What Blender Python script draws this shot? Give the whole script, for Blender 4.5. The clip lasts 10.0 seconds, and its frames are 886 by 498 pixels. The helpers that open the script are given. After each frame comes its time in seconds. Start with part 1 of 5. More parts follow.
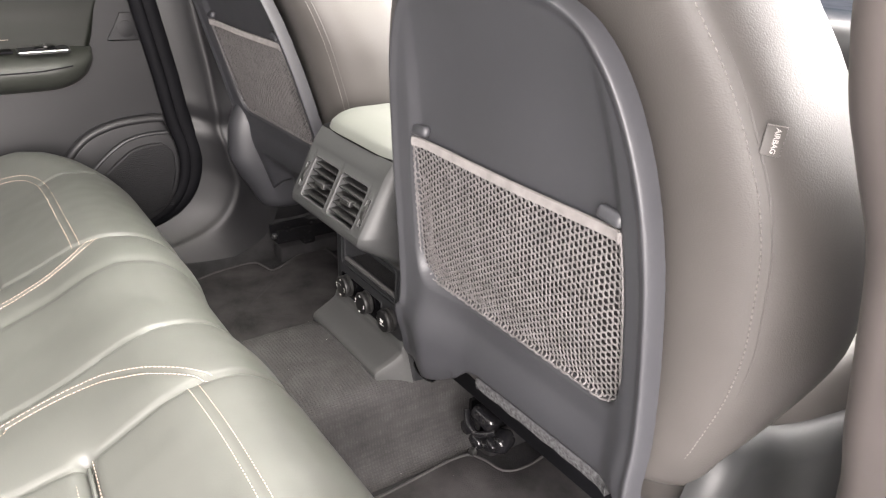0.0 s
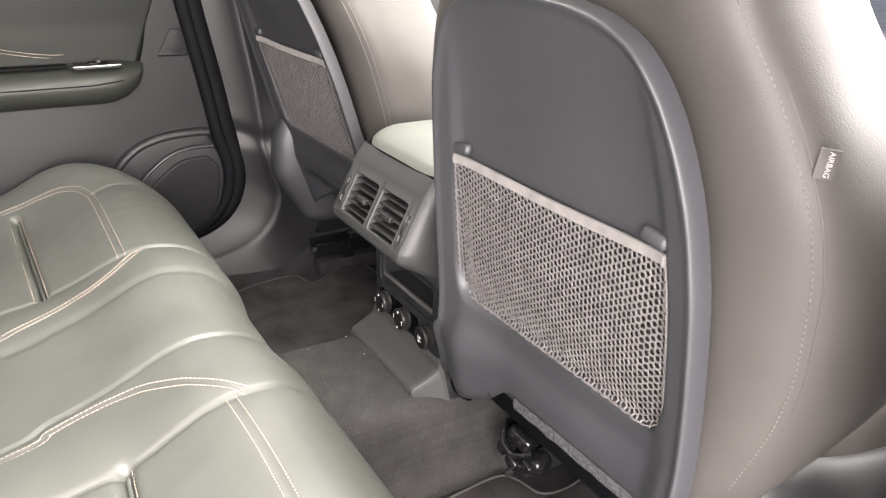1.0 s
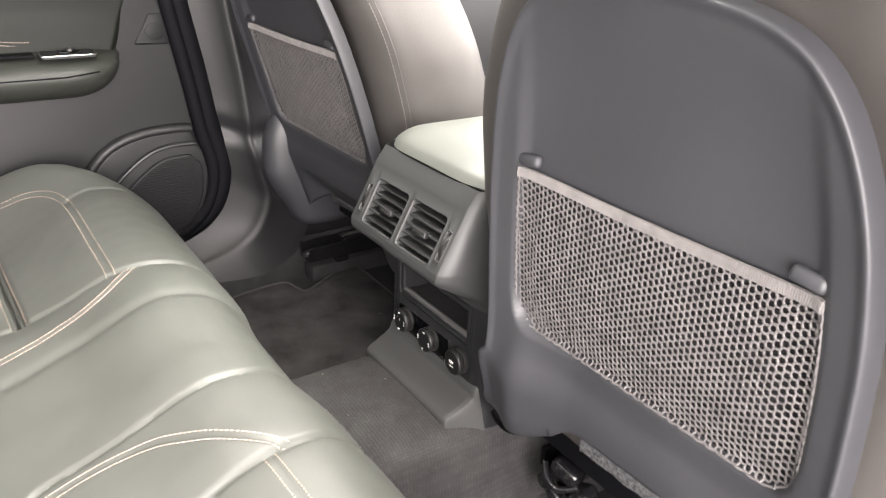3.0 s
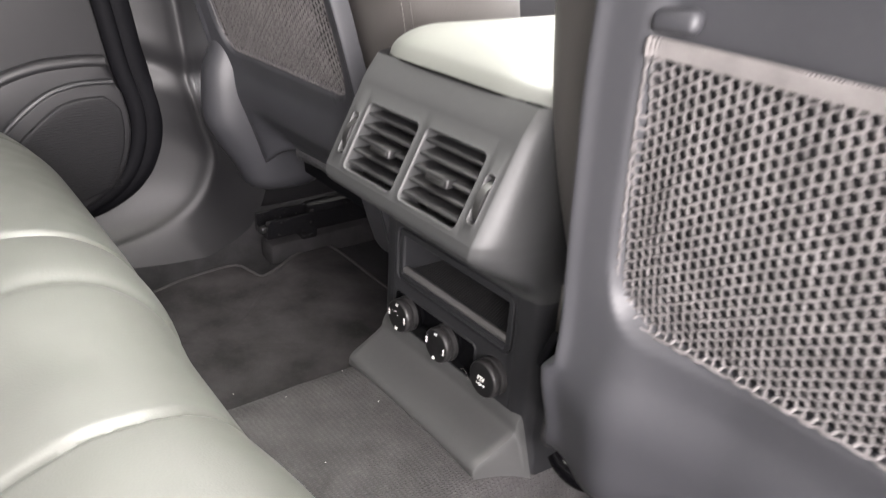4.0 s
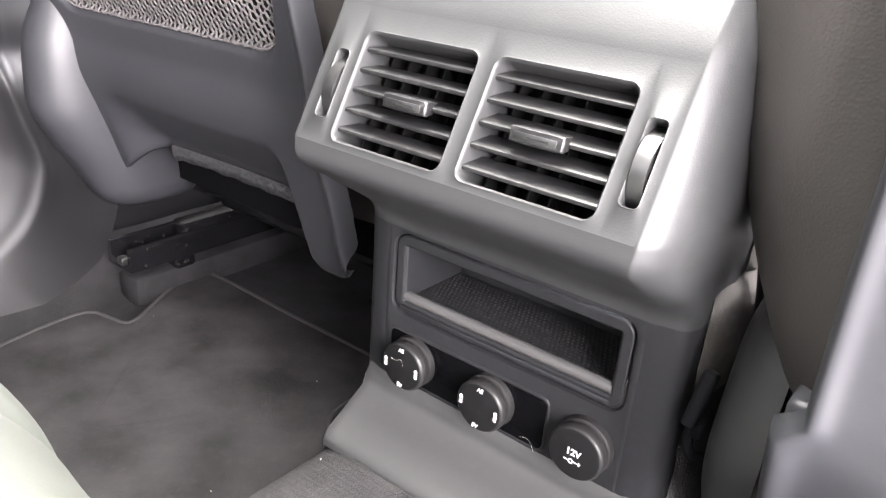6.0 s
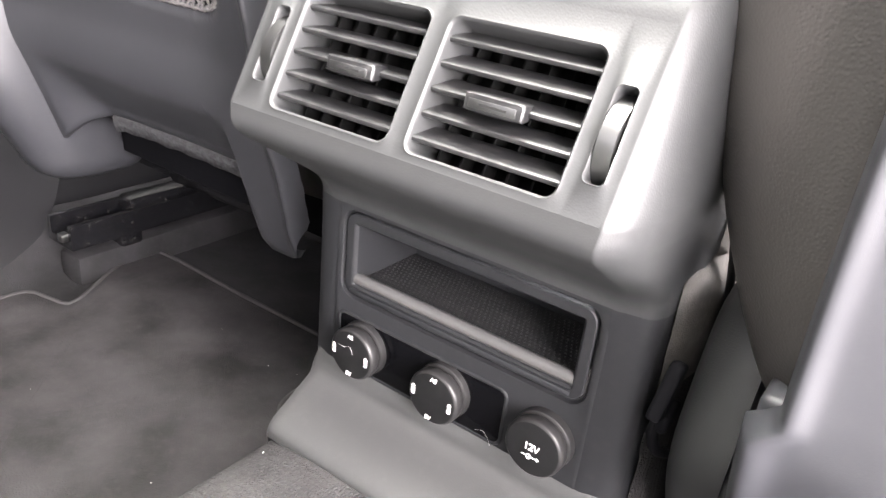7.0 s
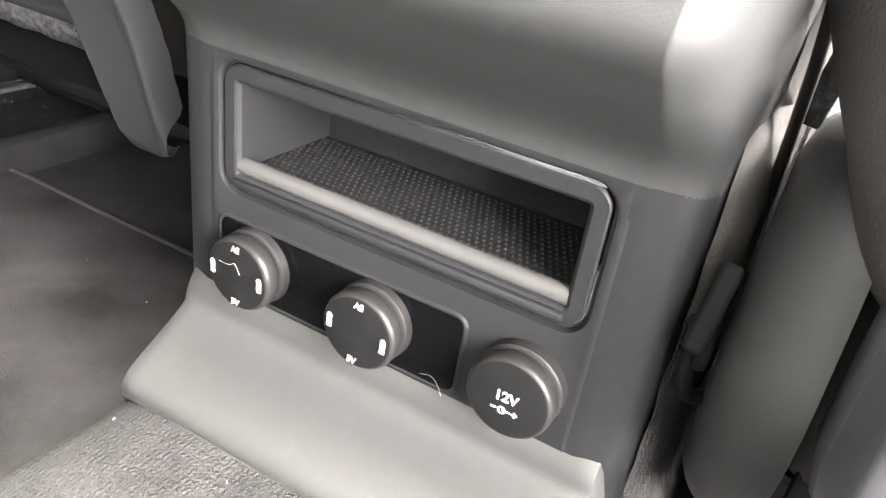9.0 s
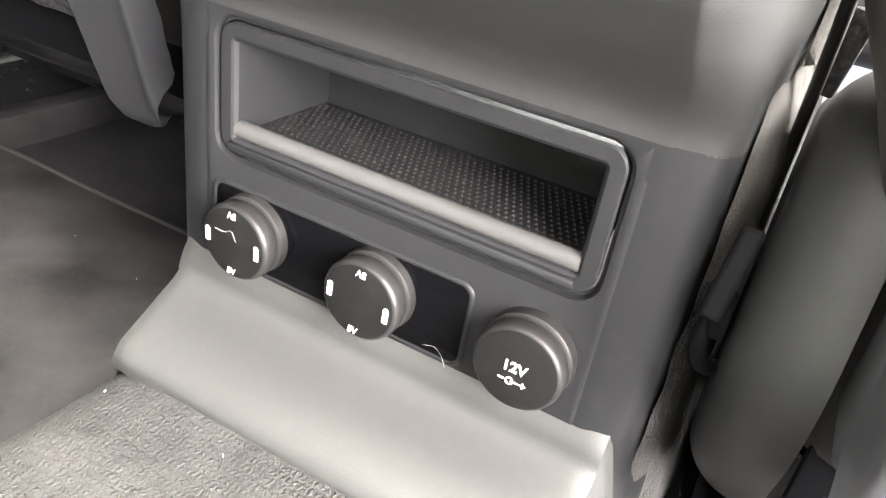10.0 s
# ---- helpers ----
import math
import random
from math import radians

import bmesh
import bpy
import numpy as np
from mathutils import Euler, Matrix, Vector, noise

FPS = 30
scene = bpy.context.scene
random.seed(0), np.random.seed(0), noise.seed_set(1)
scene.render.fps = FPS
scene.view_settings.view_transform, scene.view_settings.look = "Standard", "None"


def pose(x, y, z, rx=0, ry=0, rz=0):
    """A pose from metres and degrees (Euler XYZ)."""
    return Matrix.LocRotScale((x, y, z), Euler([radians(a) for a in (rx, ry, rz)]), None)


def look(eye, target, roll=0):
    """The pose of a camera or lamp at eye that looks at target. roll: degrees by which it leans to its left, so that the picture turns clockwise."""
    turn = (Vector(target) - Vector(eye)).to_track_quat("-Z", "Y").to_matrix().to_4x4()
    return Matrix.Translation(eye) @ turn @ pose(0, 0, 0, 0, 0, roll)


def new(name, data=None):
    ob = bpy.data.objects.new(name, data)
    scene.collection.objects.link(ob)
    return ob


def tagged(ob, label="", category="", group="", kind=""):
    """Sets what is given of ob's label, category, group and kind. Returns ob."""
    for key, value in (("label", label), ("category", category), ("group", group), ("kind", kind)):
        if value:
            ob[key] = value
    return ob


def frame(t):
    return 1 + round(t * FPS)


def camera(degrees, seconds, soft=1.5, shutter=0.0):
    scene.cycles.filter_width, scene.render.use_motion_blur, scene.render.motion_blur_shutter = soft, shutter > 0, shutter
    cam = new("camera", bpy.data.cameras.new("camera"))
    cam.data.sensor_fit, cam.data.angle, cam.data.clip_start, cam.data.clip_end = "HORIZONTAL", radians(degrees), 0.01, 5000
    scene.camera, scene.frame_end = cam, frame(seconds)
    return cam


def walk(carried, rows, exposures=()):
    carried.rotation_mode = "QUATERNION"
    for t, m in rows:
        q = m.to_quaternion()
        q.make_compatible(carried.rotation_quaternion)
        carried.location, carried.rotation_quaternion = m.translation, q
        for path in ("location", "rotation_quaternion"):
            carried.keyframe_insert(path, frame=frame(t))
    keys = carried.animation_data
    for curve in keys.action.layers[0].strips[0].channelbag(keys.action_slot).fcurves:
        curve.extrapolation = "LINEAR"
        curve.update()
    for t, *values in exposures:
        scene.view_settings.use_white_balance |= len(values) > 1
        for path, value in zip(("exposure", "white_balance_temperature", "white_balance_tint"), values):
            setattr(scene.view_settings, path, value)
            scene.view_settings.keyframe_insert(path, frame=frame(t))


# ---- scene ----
cam = camera(61.5, 10.0, soft=1.2, shutter=0.3)
PATH = [
    (0, (0.837, -0.458, 0.881), (-0.654, 0.583, 0.048), 1.9),
    (0.5, (0.839, -0.451, 0.88), (-0.707, 0.531, 0.078), 2.0),
    (1, (0.832, -0.457, 0.882), (-0.728, 0.506, 0.083), 1.7),
    (1.5, (0.801, -0.48, 0.889), (-0.746, 0.498, 0.082), 1.5),
    (2, (0.775, -0.515, 0.896), (-0.745, 0.506, 0.09), 2.2),
    (2.5, (0.745, -0.536, 0.892), (-0.752, 0.507, 0.073), 2.4),
    (2.7, (0.73, -0.525, 0.887), (-0.758, 0.525, 0.061), 2.5),
    (3.8, (0.493, -0.375, 0.771), (-0.936, 0.736, -0.08), 3.7),
    (4, (0.437, -0.366, 0.724), (-0.966, 0.767, -0.141), 3.6),
    (4.5, (0.32, -0.353, 0.631), (-0.979, 0.892, -0.244), 4.5),
    (5, (0.254, -0.344, 0.621), (-0.927, 1.026, -0.233), 4.5),
    (5.2, (0.236, -0.333, 0.622), (-0.928, 1.057, -0.224), 4.3),
    (6.3, (0.191, -0.317, 0.616), (-0.879, 1.17, -0.187), 5.2),
    (6.5, (0.189, -0.309, 0.614), (-0.869, 1.18, -0.2), 5.7),
    (7, (0.186, -0.296, 0.607), (-0.821, 1.212, -0.238), 6.4),
    (7.5, (0.154, -0.234, 0.557), (-0.78, 1.28, -0.358), 7.2),
    (8, (0.122, -0.212, 0.526), (-0.698, 1.339, -0.433), 8.5),
    (8.5, (0.121, -0.208, 0.522), (-0.674, 1.355, -0.438), 8.5),
    (9, (0.127, -0.211, 0.529), (-0.633, 1.367, -0.438), 8.9),
    (9.5, (0.125, -0.211, 0.523), (-0.608, 1.375, -0.449), 9.6),
    (10, (0.121, -0.209, 0.517), (-0.602, 1.371, -0.475), 9.8),
]
walk(cam, [(t, look(eye, target, roll)) for t, eye, target, roll in PATH],
     exposures=[(0.0, 0.16, 6950, 15), (2.7, 0.20, 6950, 15), (3.8, 0.30, 6800, 16), (4.5, 0.66, 6650, 17), (5.2, 1.20, 6650, 17), (6.3, 1.66, 6600, 17),
                (7.0, 1.84, 6700, 17), (8.0, 2.40, 6850, 13), (10.0, 2.52, 6950, 12)])

# ---- world and light ----
world = bpy.data.worlds.new("overcast_sky")
scene.world = world
world.use_nodes = True
wn, wl = world.node_tree.nodes, world.node_tree.links
sky = wn.new("ShaderNodeTexSky")
sky.sky_type, sky.sun_disc = "NISHITA", False
sky.sun_elevation, sky.sun_rotation = radians(48), radians(110)
wn["Background"].inputs["Strength"].default_value = 0.15
wl.new(sky.outputs["Color"], wn["Background"].inputs["Color"])

sun = new("sun", bpy.data.lights.new("sun", "SUN"))
sun.data.energy, sun.data.angle, sun.data.color = 1.2, radians(25), (1.0, 0.97, 0.92)
sun.matrix_world = look((4.0, -1.5, 5.0), (0.0, 0.0, 0.3))


def window_light(name, eye, target, w, h, energy, color=(1.0, 1.0, 1.0)):
    lamp = new(name, bpy.data.lights.new(name, "AREA"))
    lamp.data.shape, lamp.data.size, lamp.data.size_y = "RECTANGLE", w, h
    lamp.data.energy, lamp.data.color = energy, color
    lamp.matrix_world = look(eye, target)
    return lamp


window_light("door_opening_light", (1.25, -0.60, 0.86), (0.1, -0.20, 0.50), 1.05, 0.95, 98, (1.0, 0.985, 0.985))
window_light("windscreen_light", (0.0, 1.25, 1.10), (0.0, 0.0, 0.6), 1.2, 0.5, 44)
window_light("front_window_light", (0.92, 0.66, 1.02), (-0.1, 0.08, 0.45), 0.7, 0.4, 32)
window_light("far_front_window_light", (-0.80, 0.50, 1.00), (0.3, 0.1, 0.4), 0.7, 0.4, 7, (0.97, 1.0, 0.95))
window_light("rear_window_light", (0.0, -1.25, 1.08), (0.0, 0.0, 0.5), 1.1, 0.35, 4)
window_light("roof_glass_light", (0.0, 0.14, 1.27), (0.0, 0.14, 0.0), 0.48, 0.82, 36, (0.97, 1.0, 0.93))


# ---- materials ----
def material(name, color, rough=0.5, spec=0.5, metal=0.0, grain=0.0, grain_scale=900.0, cells=False,
             var=0.15, var_scale=14.0, dust=0.0, dust_color=(0.35, 0.33, 0.30), rough_var=0.08, sheen=0.0, coat=0.0, depth=0.0003):
    m = bpy.data.materials.new(name)
    m.use_nodes = True
    n, l = m.node_tree.nodes, m.node_tree.links
    b = n["Principled BSDF"]
    tc = n.new("ShaderNodeTexCoord")
    big = n.new("ShaderNodeTexNoise")
    big.inputs["Scale"].default_value, big.inputs["Detail"].default_value = var_scale, 6
    l.new(tc.outputs["Object"], big.inputs["Vector"])
    ramp = n.new("ShaderNodeValToRGB")
    e = ramp.color_ramp.elements
    e[0].position, e[1].position = 0.3, 0.7
    e[0].color = (*[c * (1 - var) for c in color], 1)
    e[1].color = (*[c * (1 + var) for c in color], 1)
    l.new(big.outputs["Fac"], ramp.inputs["Fac"])
    out = ramp.outputs["Color"]
    if dust:
        fine = n.new("ShaderNodeTexNoise")
        fine.inputs["Scale"].default_value, fine.inputs["Detail"].default_value = 160, 5
        l.new(tc.outputs["Object"], fine.inputs["Vector"])
        r2 = n.new("ShaderNodeValToRGB")
        r2.color_ramp.elements[0].position, r2.color_ramp.elements[1].position = 0.52, 0.78
        r2.color_ramp.elements[0].color, r2.color_ramp.elements[1].color = (0, 0, 0, 1), (dust, dust, dust, 1)
        l.new(fine.outputs["Fac"], r2.inputs["Fac"])
        mix = n.new("ShaderNodeMix")
        mix.data_type = "RGBA"
        l.new(r2.outputs["Color"], mix.inputs["Factor"])
        l.new(out, mix.inputs["A"])
        mix.inputs["B"].default_value = (*dust_color, 1)
        out = mix.outputs["Result"]
    l.new(out, b.inputs["Base Color"])
    mr = n.new("ShaderNodeMapRange")
    mr.inputs["To Min"].default_value, mr.inputs["To Max"].default_value = max(0.02, rough - rough_var), min(1, rough + rough_var)
    l.new(big.outputs["Fac"], mr.inputs["Value"])
    l.new(mr.outputs["Result"], b.inputs["Roughness"])
    b.inputs["Specular IOR Level"].default_value = spec
    b.inputs["Metallic"].default_value = metal
    b.inputs["Sheen Weight"].default_value = sheen
    b.inputs["Coat Weight"].default_value = coat
    if grain:
        if cells:
            g = n.new("ShaderNodeTexVoronoi")
            g.feature = "SMOOTH_F1"
            g.inputs["Scale"].default_value = grain_scale
            src = g.outputs["Distance"]
        else:
            g = n.new("ShaderNodeTexNoise")
            g.inputs["Scale"].default_value, g.inputs["Detail"].default_value = grain_scale, 4
            src = g.outputs["Fac"]
        l.new(tc.outputs["Object"], g.inputs["Vector"])
        bump = n.new("ShaderNodeBump")
        bump.inputs["Strength"].default_value, bump.inputs["Distance"].default_value = grain, depth
        l.new(src, bump.inputs["Height"])
        l.new(bump.outputs["Normal"], b.inputs["Normal"])
    return m


LEATHER = material("black_leather", (0.074, 0.077, 0.070), 0.49, 0.72, grain=0.22, grain_scale=700, cells=True, var=0.08, var_scale=9)
LEATHER_SIDE = material("grained_vinyl", (0.048, 0.044, 0.0415), 0.52, 0.38, grain=0.5, grain_scale=850, cells=True, var=0.08, depth=0.0003)
SHELL = material("charcoal_seat_shell", (0.0275, 0.0279, 0.0314), 0.48, 0.44, grain=0.10, grain_scale=1600, var=0.05, dust=0.008)
TRIM = material("charcoal_trim_plastic", (0.0125, 0.0123, 0.0135), 0.47, 0.38, grain=0.14, grain_scale=1500, var=0.05, dust=0.0)
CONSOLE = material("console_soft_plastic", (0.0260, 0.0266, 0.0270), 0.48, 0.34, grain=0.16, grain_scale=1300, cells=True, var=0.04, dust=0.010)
PANEL = material("black_satin_plastic", (0.0130, 0.0134, 0.0150), 0.46, 0.35, grain=0.06, grain_scale=1500, var=0.05, dust=0.008)
# console plastic again, darker: shade on face and sides put into the colour
CONSOLE_SHADED = material("console_plastic_shaded", (0.0118, 0.0121, 0.0134), 0.54, 0.22, grain=0.10, grain_scale=1500, cells=True, var=0.05, dust=0.012)
# console plastic again, paler: light on the foot ledge put into the colour
CONSOLE_LIT = material("console_plastic_lit", (0.040, 0.0407, 0.0404), 0.46, 0.42, grain=0.16, grain_scale=1300, cells=True, var=0.05, dust=0.015)
PILLAR = material("brown_grey_pillar_plastic", (0.050, 0.043, 0.041), 0.5, 0.4, grain=0.12, grain_scale=1400, var=0.06)
GLOSS = material("piano_black_plastic", (0.0020, 0.0020, 0.0024), 0.14, 0.08, var=0.1, dust=0.0)
RUBBER = material("black_rubber", (0.004, 0.004, 0.005), 0.7, 0.08, grain=0.2, grain_scale=600, var=0.15)
TRAY_MAT = material("ribbed_tray_rubber", (0.010, 0.010, 0.0105), 0.5, 0.4, var=0.1, dust=0.05)
CAP = material("matt_black_cap", (0.0052, 0.0052, 0.0055), 0.55, 0.20, grain=0.06, grain_scale=2500, var=0.08, dust=0.012)
LIP = material("satin_grey_plastic", (0.055, 0.054, 0.053), 0.42, 0.4, var=0.06, dust=0.02)
CAP_RIM = material("grey_cap_rim", (0.013, 0.0126, 0.0128), 0.42, 0.34, var=0.06, dust=0.02)
CHROME = material("satin_chrome", (0.62, 0.62, 0.62), 0.24, 0.5, metal=1.0, var=0.05)
METAL = material("dull_grey_metal", (0.125, 0.125, 0.125), 0.40, 0.5, metal=1.0, var=0.12, dust=0.1)
STEEL = material("black_painted_steel", (0.006, 0.006, 0.007), 0.22, 0.5, var=0.2, dust=0.05)
SLAT = material("vent_slat_plastic", (0.0085, 0.0085, 0.009), 0.42, 0.50, var=0.12, dust=0.16, dust_color=(0.16, 0.15, 0.145))
# near-black that carries the shade inside vents, slots and gaps
RECESS_SHADE = material("recess_shade_black", (0.004, 0.004, 0.004), 0.8, 0.1, var=0.2)
WHITE_INK = material("white_print", (0.75, 0.75, 0.72), 0.5, 0.3, var=0.04)
THREAD = material("pale_tan_thread", (0.46, 0.37, 0.31), 0.7, 0.2, var=0.12, var_scale=300)
THREAD_GREY = material("pale_grey_thread", (0.13, 0.122, 0.115), 0.7, 0.2, var=0.12, var_scale=300)
NET = material("grey_elastic_net", (0.094, 0.088, 0.088), 0.55, 0.32, grain=0.4, grain_scale=1800, var=0.25, var_scale=60)
BAND = material("woven_elastic_band", (0.115, 0.108, 0.106), 0.8, 0.15, grain=0.3, grain_scale=1500, var=0.15, var_scale=80)
FLANK = material("dusty_pale_flank_trim", (0.088, 0.082, 0.076), 0.9, 0.15, grain=0.6, grain_scale=900, var=0.22, var_scale=40, dust=0.10, depth=0.0006)
FELT = material("grey_felt", (0.048, 0.048, 0.050), 0.95, 0.1, grain=0.9, grain_scale=500, var=0.6, var_scale=260, depth=0.001)
CARPET = material("charcoal_carpet", (0.0225, 0.0220, 0.0232), 0.95, 0.1, grain=1.0, grain_scale=800, var=0.30, var_scale=22, dust=0.015, depth=0.001)
TUNNEL = material("ribbed_tunnel_carpet", (0.047, 0.0455, 0.0460), 0.95, 0.1, grain=1.0, grain_scale=900, var=0.22, var_scale=30, dust=0.04, depth=0.001)
MAT = material("brushed_velour_mat", (0.0360, 0.0340, 0.0352), 0.95, 0.1, grain=0.9, grain_scale=700, var=0.45, var_scale=16, dust=0.02, depth=0.001)
BINDING = material("mat_edge_binding", (0.042, 0.040, 0.041), 0.8, 0.2, grain=0.5, grain_scale=900, var=0.15)
SPEAKER = material("fine_speaker_mesh", (0.008, 0.008, 0.009), 0.55, 0.25, grain=0.8, grain_scale=700, cells=True, var=0.08)
DOORSKIN = material("door_upper_vinyl", (0.007, 0.0078, 0.0062), 0.5, 0.16, grain=0.2, grain_scale=600, cells=True, var=0.08)
# door vinyl again, paler: light on the armrest put into the colour
DOORSKIN_LIT = material("door_vinyl_lit", (0.021, 0.0225, 0.0195), 0.46, 0.40, grain=0.25, grain_scale=700, cells=True, var=0.08)
HEADLINER = material("light_headliner_cloth", (0.55, 0.53, 0.50), 0.95, 0.1, grain=0.3, grain_scale=700, var=0.05)
PAINT = material("white_body_paint", (0.75, 0.75, 0.74), 0.25, 0.5, var=0.03, coat=0.5)
PAVING = material("grey_paving", (0.28, 0.27, 0.26), 0.85, 0.3, grain=0.5, grain_scale=40, var=0.2, var_scale=3)
OPAQUE_PANE = material("opaque_pane_black", (0.012, 0.014, 0.013), 0.05, 0.5, var=0.0)


def woven_rows(m, px, py):
    """Adds loop rows, px by py metres apart, to a carpet material."""
    n, l = m.node_tree.nodes, m.node_tree.links
    b = n["Principled BSDF"]
    tc = n.new("ShaderNodeTexCoord")
    waves = []
    for axis, period in (("X", px), ("Y", py)):
        w = n.new("ShaderNodeTexWave")
        w.bands_direction = axis
        w.inputs["Scale"].default_value = 2 * math.pi / (20 * period)
        w.inputs["Distortion"].default_value, w.inputs["Detail"].default_value, w.inputs["Detail Scale"].default_value = 4.0, 2, 6.0
        l.new(tc.outputs["Object"], w.inputs["Vector"])
        waves.append(w)
    mul = n.new("ShaderNodeMath")
    mul.operation = "MULTIPLY"
    l.new(waves[0].outputs["Fac"], mul.inputs[0])
    l.new(waves[1].outputs["Fac"], mul.inputs[1])
    bump = n.new("ShaderNodeBump")
    bump.inputs["Strength"].default_value, bump.inputs["Distance"].default_value = 0.7, 0.0014
    l.new(mul.outputs[0], bump.inputs["Height"])
    old = b.inputs["Normal"].links[0].from_socket
    l.new(old, bump.inputs["Normal"])
    l.new(bump.outputs["Normal"], b.inputs["Normal"])
    base = b.inputs["Base Color"].links[0].from_socket
    mix = n.new("ShaderNodeMix")
    mix.data_type, mix.blend_type = "RGBA", "MULTIPLY"
    mix.inputs["Factor"].default_value = 1.0
    tone = n.new("ShaderNodeMapRange")
    tone.inputs["To Min"].default_value, tone.inputs["To Max"].default_value = 0.84, 1.12
    l.new(mul.outputs[0], tone.inputs["Value"])
    l.new(base, mix.inputs["A"])
    l.new(tone.outputs["Result"], mix.inputs["B"])
    l.new(mix.outputs["Result"], b.inputs["Base Color"])


woven_rows(TUNNEL, 0.0024, 0.0044)
# dark tone for the shaded shell seen through the net
POCKET_SHADE = material("pocket_shade_dark", (0.020, 0.019, 0.020), 0.9, 0.1, grain=0.4, grain_scale=900, var=0.2)
TAG_INK = material("faded_grey_print", (0.30, 0.29, 0.28), 0.7, 0.1, var=0.1)
LINT = material("white_lint", (0.7, 0.68, 0.65), 0.9, 0.1, var=0.05)


# ---- shape tools ----
TABLES = {}


def lerp_table(table, q):
    """A smooth monotone curve through (x, y) pairs."""
    key = tuple(table)
    if key not in TABLES:
        x, y = (np.array(c, float) for c in zip(*sorted(table)))
        h = np.diff(x)
        d = np.diff(y) / h
        t = np.zeros(len(x))
        for i in range(1, len(x) - 1):
            if d[i - 1] * d[i] > 0:
                a, b = 2 * h[i] + h[i - 1], h[i] + 2 * h[i - 1]
                t[i] = (a + b) / (a / d[i - 1] + b / d[i])
        t[0], t[-1] = d[0], d[-1]
        xx = np.linspace(x[0], x[-1], 1500)
        k = np.clip(np.searchsorted(x, xx, side="right") - 1, 0, len(x) - 2)
        s = (xx - x[k]) / h[k]
        yy = (1 + 2 * s) * (1 - s) ** 2 * y[k] + s * (1 - s) ** 2 * h[k] * t[k] + s * s * (3 - 2 * s) * y[k + 1] + s * s * (s - 1) * h[k] * t[k + 1]
        TABLES[key] = (xx, yy)
    return np.interp(q, *TABLES[key])


def spline(points, n, closed=False):
    """n points spread evenly in parameter along a Catmull-Rom curve."""
    p = np.array(points, float)
    k = len(p)
    out = []
    span = k if closed else k - 1
    for t in np.linspace(0, span, n, endpoint=not closed):
        i = min(int(t), span - 1)
        f = t - i
        if closed:
            a, b, c, d = (p[(i + j) % k] for j in (-1, 0, 1, 2))
        else:
            a, b, c, d = (p[min(max(i + j, 0), k - 1)] for j in (-1, 0, 1, 2))
        out.append(0.5 * (2 * b + (c - a) * f + (2 * a - 5 * b + 4 * c - d) * f * f + (3 * b - a - 3 * c + d) * f ** 3))
    return np.array(out)


def resample(points, step):
    p = np.array(points, float)
    d = np.r_[0, np.cumsum(np.linalg.norm(np.diff(p, axis=0), axis=1))]
    n = max(2, int(d[-1] / step) + 1)
    q = np.linspace(0, d[-1], n)
    return np.array([np.interp(q, d, p[:, k]) for k in range(p.shape[1])]).T


def rounded_rect(w, h, r, n=6):
    """A closed loop of 4 * (n + 1) points about the origin."""
    pts = []
    for cx, cy, a0 in ((w / 2 - r, h / 2 - r, 0), (-w / 2 + r, h / 2 - r, 90), (-w / 2 + r, -h / 2 + r, 180), (w / 2 - r, -h / 2 + r, 270)):
        for i in range(n + 1):
            a = radians(a0 + 90 * i / n)
            pts.append((cx + r * math.cos(a), cy + r * math.sin(a)))
    return np.array(pts)


